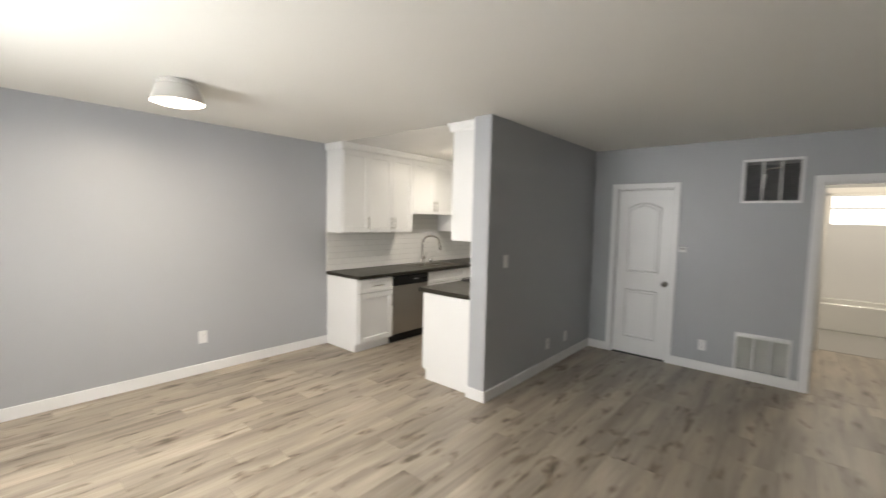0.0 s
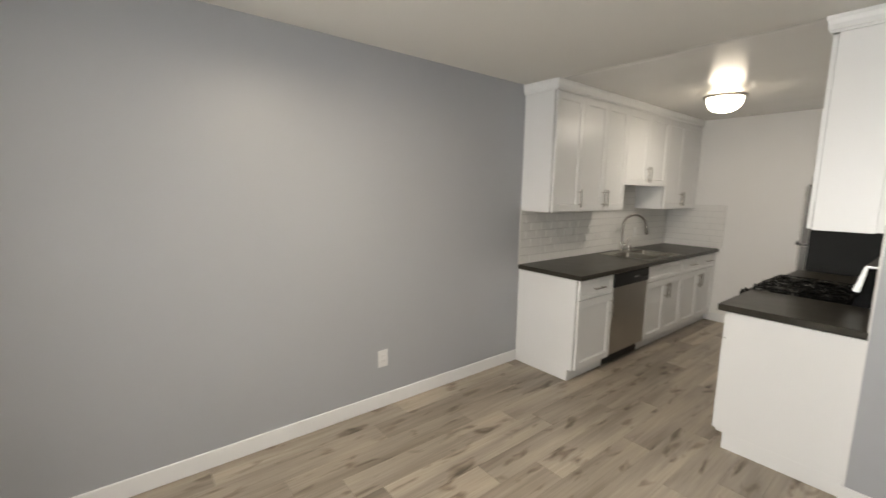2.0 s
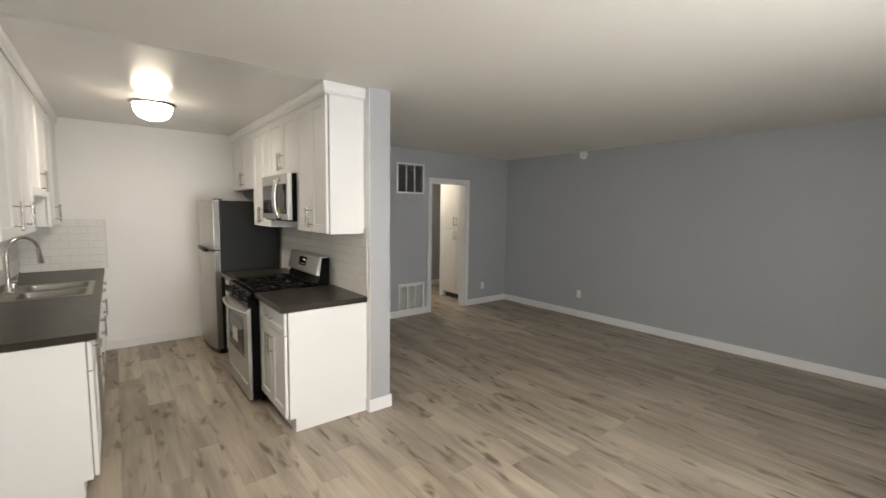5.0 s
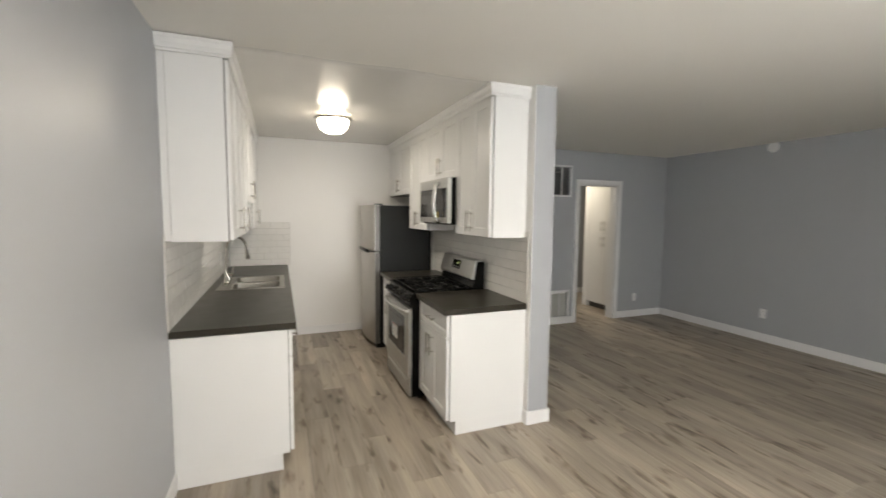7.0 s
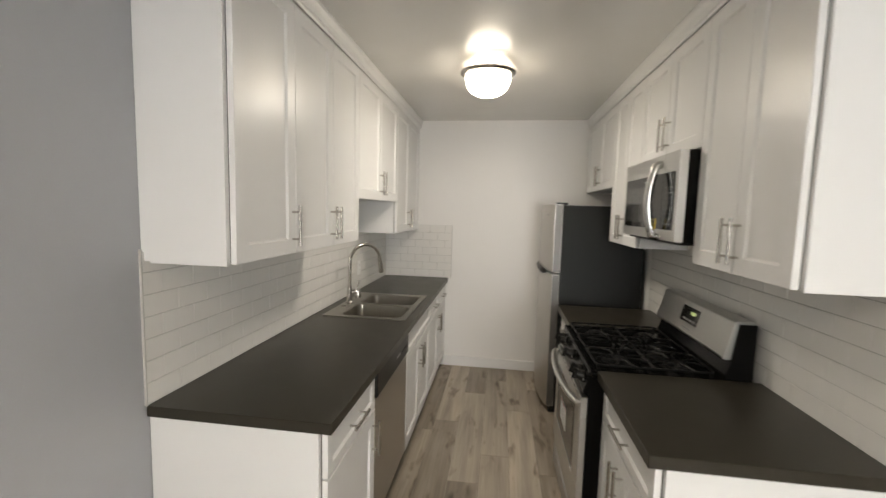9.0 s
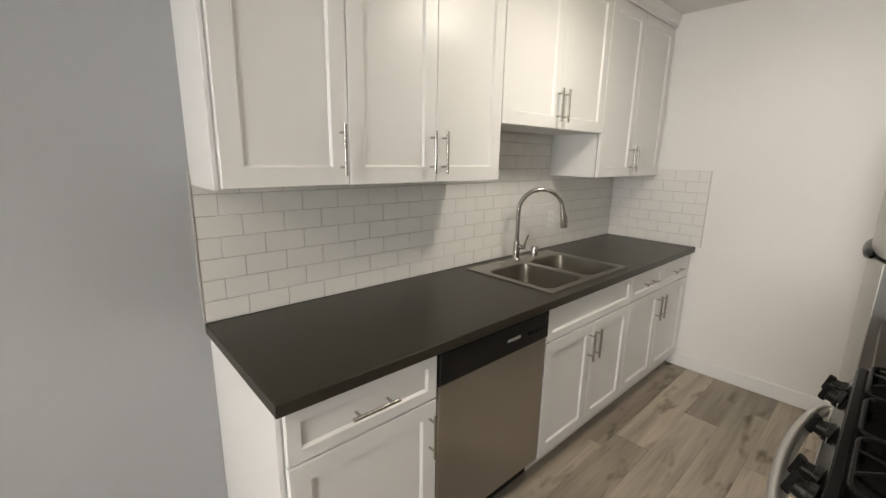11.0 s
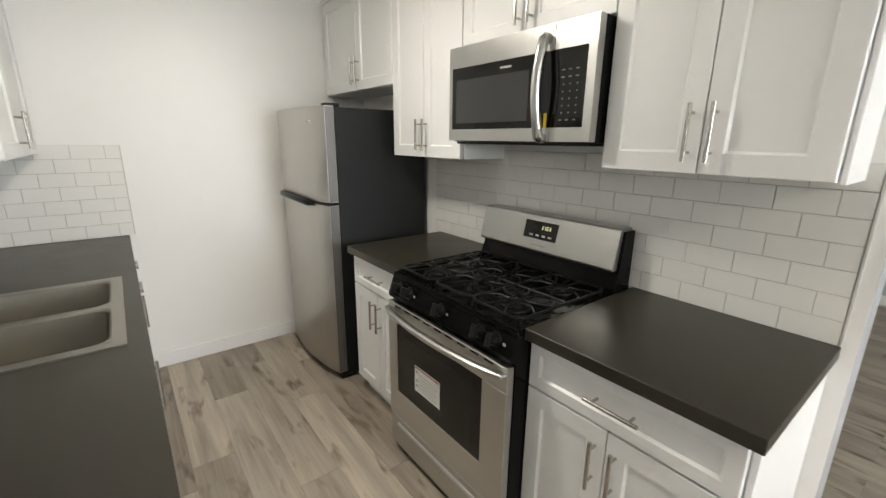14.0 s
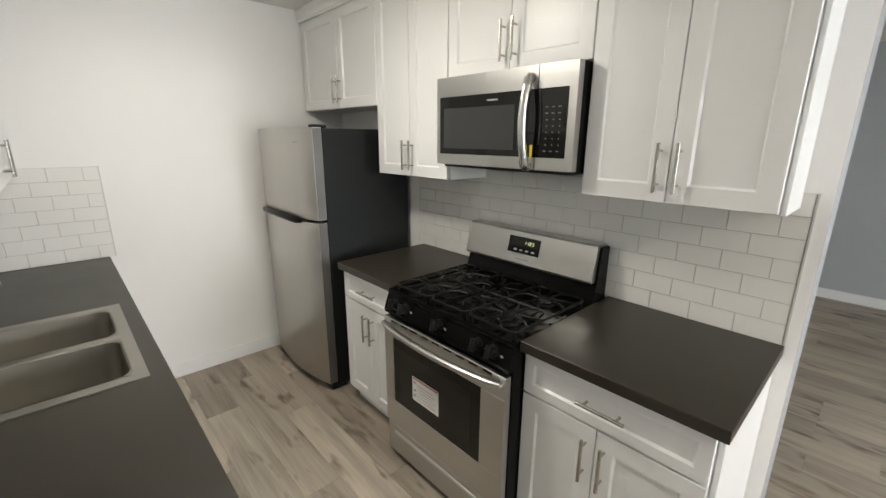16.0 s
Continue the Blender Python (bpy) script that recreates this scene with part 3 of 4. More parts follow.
def base_cabinet(label, xw, xf, s, y0, y1, fronts, toe=0.065, near_panel=False, top=0.866):
    """Base unit between the wall xw and the face xf. fronts: (name, y0, y1, z0, z1, handle)."""
    cab = thing("base_cabinet", ((xw + xf) / 2, (y0 + y1) / 2, 0), label, "cabinet", "base cabinets")
    xi = xf - s * 0.026
    lo, hi = sorted((xw + s * 0.002, xi))
    bm = bmesh.new()
    box(bm, lo, hi, y0, y1, 0.10, top)
    part("body", bm, CAB, cab)
    # dark strip that puts the shade of the gap behind the fronts into colour
    a, b = sorted((xf - s * 0.0255, xf - s * 0.0205))
    boxpart("door_gap_shade", (a, b, y0 + 0.006, y1 - 0.002, 0.108, 0.86), CAB_IN, cab)
    a, b = sorted((xw + s * 0.002, xf - s * toe))
    boxpart("toe_kick", (a, b, y0, y1, 0.0, 0.10), CAB, cab)
    if near_panel:
        a, b = sorted((xw + s * 0.002, xf - s * 0.025))
        bm = bmesh.new()
        box(bm, a, b, y0 - 0.016, y0 - 0.001, 0.10, 0.866, 0.001)
        a, b = sorted((xw + s * 0.002, xf - s * toe))
        box(bm, a, b, y0 - 0.016, y0 - 0.001, 0.0, 0.10)
        part("end_panel", bm, CAB, cab)
    for name, a, b, z0, z1, handle in fronts:
        d = shaker(name, cab, xf, s, a, b, z0, z1, 0.038 if name == "drawer" else 0.058)
        if handle == "h":
            bar_pull(d, xf, s, (a + b) / 2, (z0 + z1) / 2, 0.16, False)
        elif handle:
            bar_pull(d, xf, s, a + 0.032 if handle == "a" else b - 0.032, z1 - 0.12, 0.16)
    return cab


LW, LF = WX, -3.366      # west run: wall and door faces
base_cabinet("white shaker base cabinet with one drawer beside the dishwasher", LW, LF, 1, 3.226, 3.742,
             [("drawer", 3.226, 3.742, 0.70, 0.862, "h"), ("door", 3.226, 3.742, 0.105, 0.696, "b")], near_panel=True)
base_cabinet("white shaker sink base cabinet with two doors", LW, LF, 1, 4.39, 5.225,
             [("drawer", 4.39, 5.225, 0.70, 0.862, ""), ("door", 4.39, 4.808, 0.105, 0.696, "b"), ("door", 4.808, 5.225, 0.105, 0.696, "a")], top=0.715)
base_cabinet("white shaker base cabinet with two drawers by the end wall", LW, LF, 1, 5.227, 6.14,
             [("drawer", 5.227, 5.666, 0.70, 0.862, "h"), ("drawer", 5.666, 6.14, 0.70, 0.862, "h"), ("door", 5.227, 5.666, 0.105, 0.696, "b"), ("door", 5.666, 6.14, 0.105, 0.696, "a")])
RW, RF = PX0 - 0.005, -2.358
base_cabinet("white shaker base cabinet with wide drawer at the partition end", RW, RF, -1, 3.228, 3.838,
             [("drawer", 3.228, 3.838, 0.70, 0.862, "h"), ("door", 3.228, 3.545, 0.105, 0.696, "b"), ("door", 3.545, 3.838, 0.105, 0.696, "a")], near_panel=True)
base_cabinet("narrow white shaker base cabinet between range and refrigerator", RW, RF, -1, 4.604, 5.135,
             [("drawer", 4.604, 5.135, 0.70, 0.862, "h"), ("door", 4.604, 4.87, 0.105, 0.696, "b"), ("door", 4.87, 5.135, 0.105, 0.696, "a")])


def wall_cabinet(label, xw, xf, s, y0, y1, z0, doors, near_panel=False):
    cab = thing("wall_cabinet", ((xw + xf) / 2, (y0 + y1) / 2, z0), label, "cabinet", "wall cabinets")
    lo, hi = sorted((xw + s * 0.002, xf - s * 0.026))
    boxpart("body", (lo, hi, y0, y1, z0, 2.42), CAB, cab, bevel=0.001)
    # dark strip painted in for the shaded gap between doors and body
    lo, hi = sorted((xf - s * 0.0255, xf - s * 0.0205))
    boxpart("door_gap_shade", (lo, hi, y0 + 0.006, y1 - 0.002, z0 + 0.006, 2.382), CAB_IN, cab)
    if near_panel:
        a, b = sorted((xw + s * 0.04, xf - s * 0.025))
        boxpart("end_panel", (a, b, y0 - 0.014, y0 - 0.001, z0 - 0.004, 2.387), CAB, cab, bevel=0.001)
        a, b = sorted((xw + s * 0.002, xw + s * 0.038))
        boxpart("scribe_strip", (a, b, y0 - 0.008, y0 - 0.001, z0 + 0.03, 2.387), CAB, cab, bevel=0.001)
    for a, b, side in doors:
        d = shaker("door", cab, xf, s, a, b, z0, 2.386)
        bar_pull(d, xf, s, a + 0.030 if side == "a" else b - 0.030, z0 + 0.115, 0.16)
    return cab


UF = -3.664
wall_cabinet("white shaker wall cabinet with three tall doors", LW, UF, 1, 3.21, 4.362, 1.403, [(3.21, 3.603, "b"), (3.603, 3.984, "b"), (3.984, 4.362, "a")], True)
wall_cabinet("short white shaker wall cabinet over the sink", LW, UF, 1, 4.364, 5.264, 1.65, [(4.364, 4.814, "b"), (4.814, 5.264, "a")])
wall_cabinet("white shaker wall cabinet in the corner by the end wall", LW, UF, 1, 5.266, 6.145, 1.396, [(5.266, 5.69, "b"), (5.69, 6.145, "a")])
VF = -2.036
wall_cabinet("white shaker wall cabinet at the partition end", RW, VF, -1, 3.25, 3.853, 1.40, [(3.25, 3.552, "b"), (3.552, 3.853, "a")], True)
wall_cabinet("short white shaker wall cabinet above the microwave", RW, VF, -1, 3.855, 4.60, 1.878, [(3.855, 4.228, "b"), (4.228, 4.60, "a")])
wall_cabinet("narrow white shaker wall cabinet beside the microwave", RW, VF, -1, 4.602, 5.207, 1.397, [(4.602, 4.905, "b"), (4.905, 5.207, "a")])
wall_cabinet("short white shaker wall cabinet above the refrigerator", RW, VF, -1, 5.209, 6.145, 1.79, [(5.209, 5.65, "b"), (5.65, 6.145, "a")])


def crown(name, xw, xf, s, y0):
    """Moulding between cabinet tops and ceiling: a sloped strip with a return at the open end."""
    bm = bmesh.new()
    prof = [(0.0, 2.388), (0.006, 2.388), (0.010, 2.397), (0.016, 2.402), (0.018, 2.428), (0.023, 2.444), (0.026, 2.450), (0.026, KZ - 0.001), (0.0, KZ - 0.001)]
    a = [bm.verts.new((xf + s * d, y0 - d, z)) for d, z in prof]
    b = [bm.verts.new((xf + s * d, KY - 0.003, z)) for d, z in prof]
    c = [bm.verts.new((xw + s * 0.002, y0 - d, z)) for d, z in prof]
    k = len(prof)
    for u, v in ((a, b), (c, a)):
        for i in range(k):
            bm.faces.new((u[i], u[(i + 1) % k], v[(i + 1) % k], v[i]))
    bm.faces.new(b)
    bm.faces.new(c)
    tagged(new(name, mesh_of(name, bm, CAB)), "white crown moulding above the wall cabinets", "moulding", kind="structure")


crown("trim_crown_west", LW, UF + 0.001, 1, 3.194)
crown("trim_crown_east", RW, VF - 0.001, -1, 3.234)

# ---- worktops and sink ----
SX0, SX1, SY0, SY1 = -3.93, -3.395, 4.445, 5.195


def worktop(name, boxes, label):
    bm = bmesh.new()
    for d in boxes:
        box(bm, *d, 0.002)
    tagged(new(name, mesh_of(name, bm, COUNTER)), label, "worktop")


CT0, CT1 = 0.872, 0.910
bm = bmesh.new()
gx, gy = (LW + 0.002, SX0 + 0.02, SX1 - 0.02, -3.342), (3.198, SY0 + 0.02, SY1 - 0.02, KY - 0.002)
grid = [[bm.verts.new((x, y, CT0)) for y in gy] for x in gx]
cells = [bm.faces.new((grid[i][j], grid[i + 1][j], grid[i + 1][j + 1], grid[i][j + 1])) for i in range(3) for j in range(3) if (i, j) != (1, 1)]
lifted = bmesh.ops.extrude_face_region(bm, geom=cells)
bmesh.ops.translate(bm, vec=(0, 0, CT1 - CT0), verts=[v for v in lifted["geom"] if isinstance(v, bmesh.types.BMVert)])
rim = [e for e in bm.edges if len(e.link_faces) == 2 and e.calc_face_angle() > 1.0]
bmesh.ops.bevel(bm, geom=rim, offset=0.002, segments=1, affect="EDGES")
tagged(new("worktop", mesh_of("worktop", bm, COUNTER)), "long dark grey quartz worktop along the sink wall", "worktop")
worktop("worktop", [(-2.39, RW - 0.002, 3.198, 3.84, CT0, CT1 + 0.002)], "dark grey quartz worktop beside the range")
worktop("worktop", [(-2.39, RW - 0.002, 4.602, 5.145, CT0, CT1 + 0.002)], "small dark grey quartz worktop beside the refrigerator")

sink = thing("kitchen_sink", ((SX0 + SX1) / 2, (SY0 + SY1) / 2, 0.91), "stainless steel double bowl drop-in kitchen sink", "sink")


def rounded(x0, x1, y0, y1, r, n=5):
    pts = []
    for cx, cy, a0 in ((x1 - r, y1 - r, 0), (x0 + r, y1 - r, 90), (x0 + r, y0 + r, 180), (x1 - r, y0 + r, 270)):
        for i in range(n + 1):
            a = radians(a0 + 90 * i / n)
            pts.append((cx + r * math.cos(a), cy + r * math.sin(a)))
    return pts


bowls = [(SX0 + 0.105, SX1 - 0.035, SY0 + 0.04, (SY0 + SY1) / 2 - 0.018), (SX0 + 0.105, SX1 - 0.035, (SY0 + SY1) / 2 + 0.018, SY1 - 0.04)]
bm = bmesh.new()
xs = [SX0, bowls[0][0], bowls[0][1], SX1]
ys = [SY0, bowls[0][2], bowls[0][3], bowls[1][2], bowls[1][3], SY1]
for i in range(3):
    for j in range(5):
        if i == 1 and j in (1, 3):
            continue
        box(bm, xs[i], xs[i + 1], ys[j], ys[j + 1], 0.9105, 0.916)
part("rim", bm, SINK_STEEL, sink)
for bx0, bx1, by0, by1 in bowls:
    bm = bmesh.new()
    levels = [(0.0, 0.917, 0.045), (0.006, 0.912, 0.045), (0.012, 0.80, 0.05), (0.03, 0.745, 0.05), (0.06, 0.73, 0.04)]
    loops = [[bm.verts.new((x, y, z)) for x, y in rounded(bx0 + i, bx1 - i, by0 + i, by1 - i, r)] for i, z, r in levels]
    for a, b in zip(loops, loops[1:]):
        for k in range(len(a)):
            bm.faces.new((a[k], a[(k + 1) % len(a)], b[(k + 1) % len(a)], b[k]))
    bm.faces.new(loops[-1])
    # fillets that close the square cut round the rounded bowl
    corner = {0: (bx1, by1), 1: (bx0, by1), 2: (bx0, by0), 3: (bx1, by0)}
    for q, (cx, cy) in corner.items():
        cv = bm.verts.new((cx, cy, 0.917))
        arc = loops[0][q * 6:q * 6 + 6]
        for u, v in zip(arc, arc[1:]):
            bm.faces.new((cv, u, v))
    bowl = part("bowl", bm, SINK_STEEL, sink, smooth=True)
    bm = bmesh.new()
    lathe(bm, [(0.055, 0.7315), (0.05, 0.735), (0.035, 0.733), (0.01, 0.732)], ((bx0 + bx1) / 2, (by0 + by1) / 2), 24)
    part("drain", bm, CHROME, bowl, "chrome drain", True)

FX, FY = -3.885, 4.81
fa = thing("kitchen_faucet", (FX, FY, 0.916), "brushed nickel gooseneck pull-down kitchen faucet", "faucet")
bm = bmesh.new()
lathe(bm, [(0.028, 0.9165), (0.028, 0.922), (0.021, 0.93), (0.019, 1.0), (0.016, 1.03)], (FX, FY), 24)
part("base", bm, NICKEL, fa, smooth=True)
bm = bmesh.new()
DX, DY = 0.60, 0.80
RA = 0.131
arc = [(FX, FY, 1.02), (FX, FY, 1.10), (FX, FY, 1.205)]
for i in range(1, 17):
    a = math.pi * i / 18
    d = RA * (1 - math.cos(a))
    arc.append((FX + d * DX, FY + d * DY, 1.205 + 0.125 * math.sin(a)))
sweep(bm, arc, 0.0125, 16)
part("spout", bm, NICKEL, fa, smooth=True)
bm = bmesh.new()
e = Vector(arc[-1])
tip = Vector((FX + 0.277 * DX, FY + 0.277 * DY, 1.112))
ax = tip - e
sweep(bm, [e - ax * 0.05, e + ax * 0.10, e + ax * 0.14, e + ax * 0.5, e + ax * 0.9, tip], [0.0135, 0.0145, 0.0155, 0.0175, 0.022, 0.021], 18)
head = part("spray_head", bm, NICKEL, fa, smooth=True)
bm = bmesh.new()
sweep(bm, [e + ax * 0.45 + Vector((DX, DY, 0)) * 0.017, e + ax * 0.8 + Vector((DX, DY, 0)) * 0.020], 0.006, 8)
part("button", bm, BLACK_PLASTIC, head, "black spray button", True)
bm = bmesh.new()
rod(bm, (FX, FY, 0.995), (FX + 0.046, FY + 0.018, 1.0), 0.016, 0.014, n=16)
rod(bm, (FX + 0.040, FY + 0.016, 1.0), (FX + 0.062, FY + 0.024, 1.075), 0.007, 0.005, 10)
part("lever", bm, NICKEL, fa, smooth=True)
ag = thing("air_gap_cap", (-3.885, 4.99, 0.916), "small chrome air gap cap beside the faucet", "sink fitting")
bm = bmesh.new()
lathe(bm, [(0.023, 0.9165), (0.023, 0.965), (0.020, 0.975), (0.006, 0.978)], (-3.885, 4.99), 20)
part("cap", bm, CHROME, ag, smooth=True)
hp = thing("sink_hole_cover", (-3.885, 4.70, 0.916), "round steel cover over a spare sink hole", "sink fitting")
bm = bmesh.new()
lathe(bm, [(0.022, 0.9165), (0.020, 0.921), (0.006, 0.924)], (-3.885, 4.70), 20)
part("cap", bm, NICKEL, hp, smooth=True)

# ---- dishwasher ----
dw = thing("dishwasher", (-3.65, 4.11, 0), "stainless steel dishwasher with black control panel", "dishwasher")
boxpart("body", (-3.95, -3.4070, 3.746, 4.386, 0.10, 0.866), BLACK_PLASTIC, dw)
boxpart("door", (-3.4060, -3.3660, 3.749, 4.383, 0.115, 0.735), STEEL_V, dw, "brushed stainless door", 0.006, 2)
pan = boxpart("control_panel", (-3.4060, -3.3560, 3.749, 4.383, 0.738, 0.862), BLACK_PLASTIC, dw, "glossy black control panel", 0.008, 2)
boxpart("badge", (-3.3565, -3.3552, 4.10, 4.18, 0.795, 0.807), GREY_INK, pan)
for i in range(5):
    boxpart("button", (-3.3565, -3.3550, 4.23 + i * 0.026, 4.245 + i * 0.026, 0.79, 0.802), BLACK, pan)
boxpart("kick_plate", (-3.46, -3.43, 3.749, 4.383, 0.0, 0.105), BLACK_PLASTIC, dw)

# ---- refrigerator ----
fr = thing("refrigerator", (-2.1, 5.63, 0), "stainless top-freezer refrigerator with charcoal sides", "refrigerator")
FY0, FY1 = 5.278, 6.085
boxpart("body", (-2.365, -1.76, FY0, FY1, 0.03, 1.655), FRIDGE_SIDE, fr, "charcoal textured side panels", 0.004)


def bowed_door(z0, z1):
    """Fridge door whose front bows outwards across its width."""
    bm = bmesh.new()
    n = 14
    rows = []
    for k in range(n + 1):
        u = k / n
        y = FY0 + (FY1 - FY0) * u
        x = -2.424 - 0.055 * (1 - (2 * u - 1) ** 2) ** 0.8
        rows.append([bm.verts.new(p) for p in ((-2.368, y, z0), (x + 0.004, y, z0), (x, y, z0 + 0.006), (x, y, z1 - 0.006), (x + 0.004, y, z1), (-2.368, y, z1))])
    for a, b in zip(rows, rows[1:]):
        for i in range(6):
            bm.faces.new((a[i], a[(i + 1) % 6], b[(i + 1) % 6], b[i]))
    bm.faces.new(rows[0])
    bm.faces.new(rows[-1])
    return bm


part("freezer_door", bowed_door(1.135, 1.66), STEEL_V, fr, "brushed stainless freezer door", True)
part("fridge_door", bowed_door(0.06, 1.118), STEEL_V, fr, "brushed stainless fridge door", True)
bm = bmesh.new()
pts = []
for k in range(13):
    u = 0.03 + 0.80 * k / 12
    pts.append((-2.430 - 0.055 * (1 - (2 * u - 1) ** 2) ** 0.8, FY1 - (FY1 - FY0) * u, 1.118 + 0.012 * math.sin(k / 12 * math.pi)))
sweep(bm, pts, [0.008] + [0.022] * 11 + [0.008], 10, 0.9)
part("grip", bm, BLACK, fr, "black recessed grip between the doors", True)
for z0, z1 in ((1.139, 1.656), (0.064, 1.114)):
    boxpart("door_edge", (-2.420, -2.370, FY0 - 0.0022, FY0 - 0.0004, z0, z1), EDGE_GREY, fr, "grey door edge")
boxpart("hinge_cover", (-2.42, -2.33, FY0 + 0.004, FY0 + 0.05, 1.656, 1.675), BLACK_PLASTIC, fr, bevel=0.004)
boxpart("base_grille", (-2.40, -2.30, FY0 + 0.01, FY1 - 0.01, 0.006, 0.056), BLACK_PLASTIC, fr)
boxpart("badge", (-2.4655, -2.45, 5.40, 5.445, 1.575, 1.583), GREY_INK, fr)
for y in (FY0 + 0.03, FY1 - 0.03):
    for x in (-2.34, -1.8):
        bm = bmesh.new()
        rod(bm, (x, y, 0.0), (x, y, 0.032), 0.015, n=12)
        part("foot", bm, BLACK_PLASTIC, fr)

# ---- gas range ----
rg = thing("gas_range", (-2.1, 4.195, 0), "stainless freestanding gas range with black cooktop", "range")
RY0, RY1 = 3.842, 4.598
RX = -2.41
boxpart("body", (RX - 0.010, -1.78, RY0, RY1, 0.03, 0.880), BLACK, rg, "black enamel sides")
for y in (RY0 + 0.04, RY1 - 0.04):
    for x in (RX + 0.07, -1.83):
        bm = bmesh.new()
        rod(bm, (x, y, 0), (x, y, 0.032), 0.016, n=12)
        part("foot", bm, BLACK_PLASTIC, rg)
# cooktop with raised lip
bm = bmesh.new()
box(bm, RX - 0.012, -1.80, RY0 - 0.002, RY1 + 0.002, 0.880, 0.902, 0.006, 2)
cook = part("cooktop", bm, BLACK, rg, "black enamel cooktop")
for d in ((RX - 0.008, RX + 0.012, RY0, RY1), (RX + 0.012, -1.87, RY0, RY0 + 0.016), (RX + 0.012, -1.87, RY1 - 0.016, RY1)):
    boxpart("raised_lip", (*d, 0.9015, 0.908), BLACK, cook, bevel=0.002)
# slanted control fascia
bm = bmesh.new()
v = [[bm.verts.new((x, y, z)) for x, z in ((RX + 0.02, 0.80), (RX - 0.034, 0.80), (RX - 0.036, 0.815), (RX - 0.012, 0.882), (RX + 0.02, 0.882))] for y in (RY0, RY1)]
for i in range(5):
    bm.faces.new((v[0][i], v[0][(i + 1) % 5], v[1][(i + 1) % 5], v[1][i]))
bm.faces.new(v[0][::-1])
bm.faces.new(v[1])
fascia = part("control_fascia", bm, BLACK, rg, "black slanted knob panel")
fn = Vector((-0.082, 0, 0.024)).normalized()
for y in (3.922, 3.997, 4.22, 4.442, 4.517):
    c = Vector((RX - 0.025, y, 0.853))
    bm = bmesh.new()
    rod(bm, c, c + fn * 0.012, 0.027, 0.024, 24)
    rod(bm, c + fn * 0.012, c + fn * 0.032, 0.021, 0.018, 24)
    up = Vector((0.28, 0, 0.96))
    g0 = c + fn * 0.036
    sweep(bm, [g0 - up * 0.024, g0, g0 + up * 0.024], 0.007, 8, 1.6)
    part("knob", bm, BLACK_PLASTIC, fascia, "black control knob", True)
    boxpart("marking", (RX - 0.0305, RX - 0.0285, y - 0.048, y - 0.036, 0.846, 0.856), GREY_INK, fascia)
# oven door
OX = RX - 0.042
OW = (3.965, 4.525, 0.345, 0.69)      # window opening
bm = bmesh.new()
for d in ((RY0 + 0.004, RY1 - 0.004, OW[3], 0.782), (RY0 + 0.004, RY1 - 0.004, 0.208, OW[2]), (RY0 + 0.004, OW[0], OW[2], OW[3]), (OW[1], RY1 - 0.004, OW[2], OW[3])):
    box(bm, OX, RX - 0.0115, *d, 0.002)
od = part("oven_door", bm, STEEL, rg, "brushed stainless oven door")
boxpart("window", (OX + 0.004, OX + 0.012, *OW), DARK_GLASS, od, "dark oven window")
boxpart("inner_window", (OX + 0.0025, OX + 0.004, OW[0] + 0.05, OW[1] - 0.05, OW[2] + 0.045, OW[3] - 0.045), OVEN_GLASS, od)
for i in range(9):
    y = RY0 + 0.07 + i * 0.072
    boxpart("vent_slot", (OX - 0.0006, OX + 0.001, y, y + 0.045, 0.769, 0.775), BLACK, od)
bm = bmesh.new()
n = 16
hp_pts = [(OX + 0.004, RY0 + 0.02, 0.752)] + [(OX - 0.012 - 0.042 * math.sin(math.pi * i / n) ** 0.7, RY0 + 0.022 + (RY1 - RY0 - 0.044) * i / n, 0.752) for i in range(n + 1)] + [(OX + 0.004, RY1 - 0.02, 0.752)]
sweep(bm, hp_pts, [0.010, 0.012] + [0.015] * (n - 1) + [0.012, 0.010], 12, 1.35)
part("handle", bm, STEEL, od, "bowed steel handle", True)
st = boxpart("sticker", (OX + 0.0008, OX + 0.0022, 4.205, 4.383, 0.427, 0.548), PAPER, od, "white paper energy label")
boxpart("sticker_band", (OX + 0.0002, OX + 0.0009, 4.21, 4.378, 0.538, 0.544), RED_INK, st)
for i in range(6):
    boxpart("text_bar", (OX + 0.0004, OX + 0.0009, 4.225 + 0.02 * (i % 2), 4.35, 0.442 + i * 0.014, 0.4445 + i * 0.014), GREY_INK, st)
for z in (0.45, 0.475, 0.515):
    boxpart("warning_mark", (OX + 0.0004, OX + 0.0009, 4.358, 4.374, z, z + 0.012), GREY_INK, st)
# storage drawer with pressed pull
bm = bmesh.new()
box(bm, OX + 0.006, RX - 0.0115, RY0 + 0.004, RY1 - 0.004, 0.035, 0.200, 0.004)
dr = part("storage_drawer", bm, STEEL, rg, "brushed stainless storage drawer")
bm = bmesh.new()
sweep(bm, [(OX + 0.005, 3.902 + 0.63 * i / 8, 0.158) for i in range(9)], 0.011, 10, 0.6)
part("pull_ridge", bm, STEEL, dr, smooth=True)
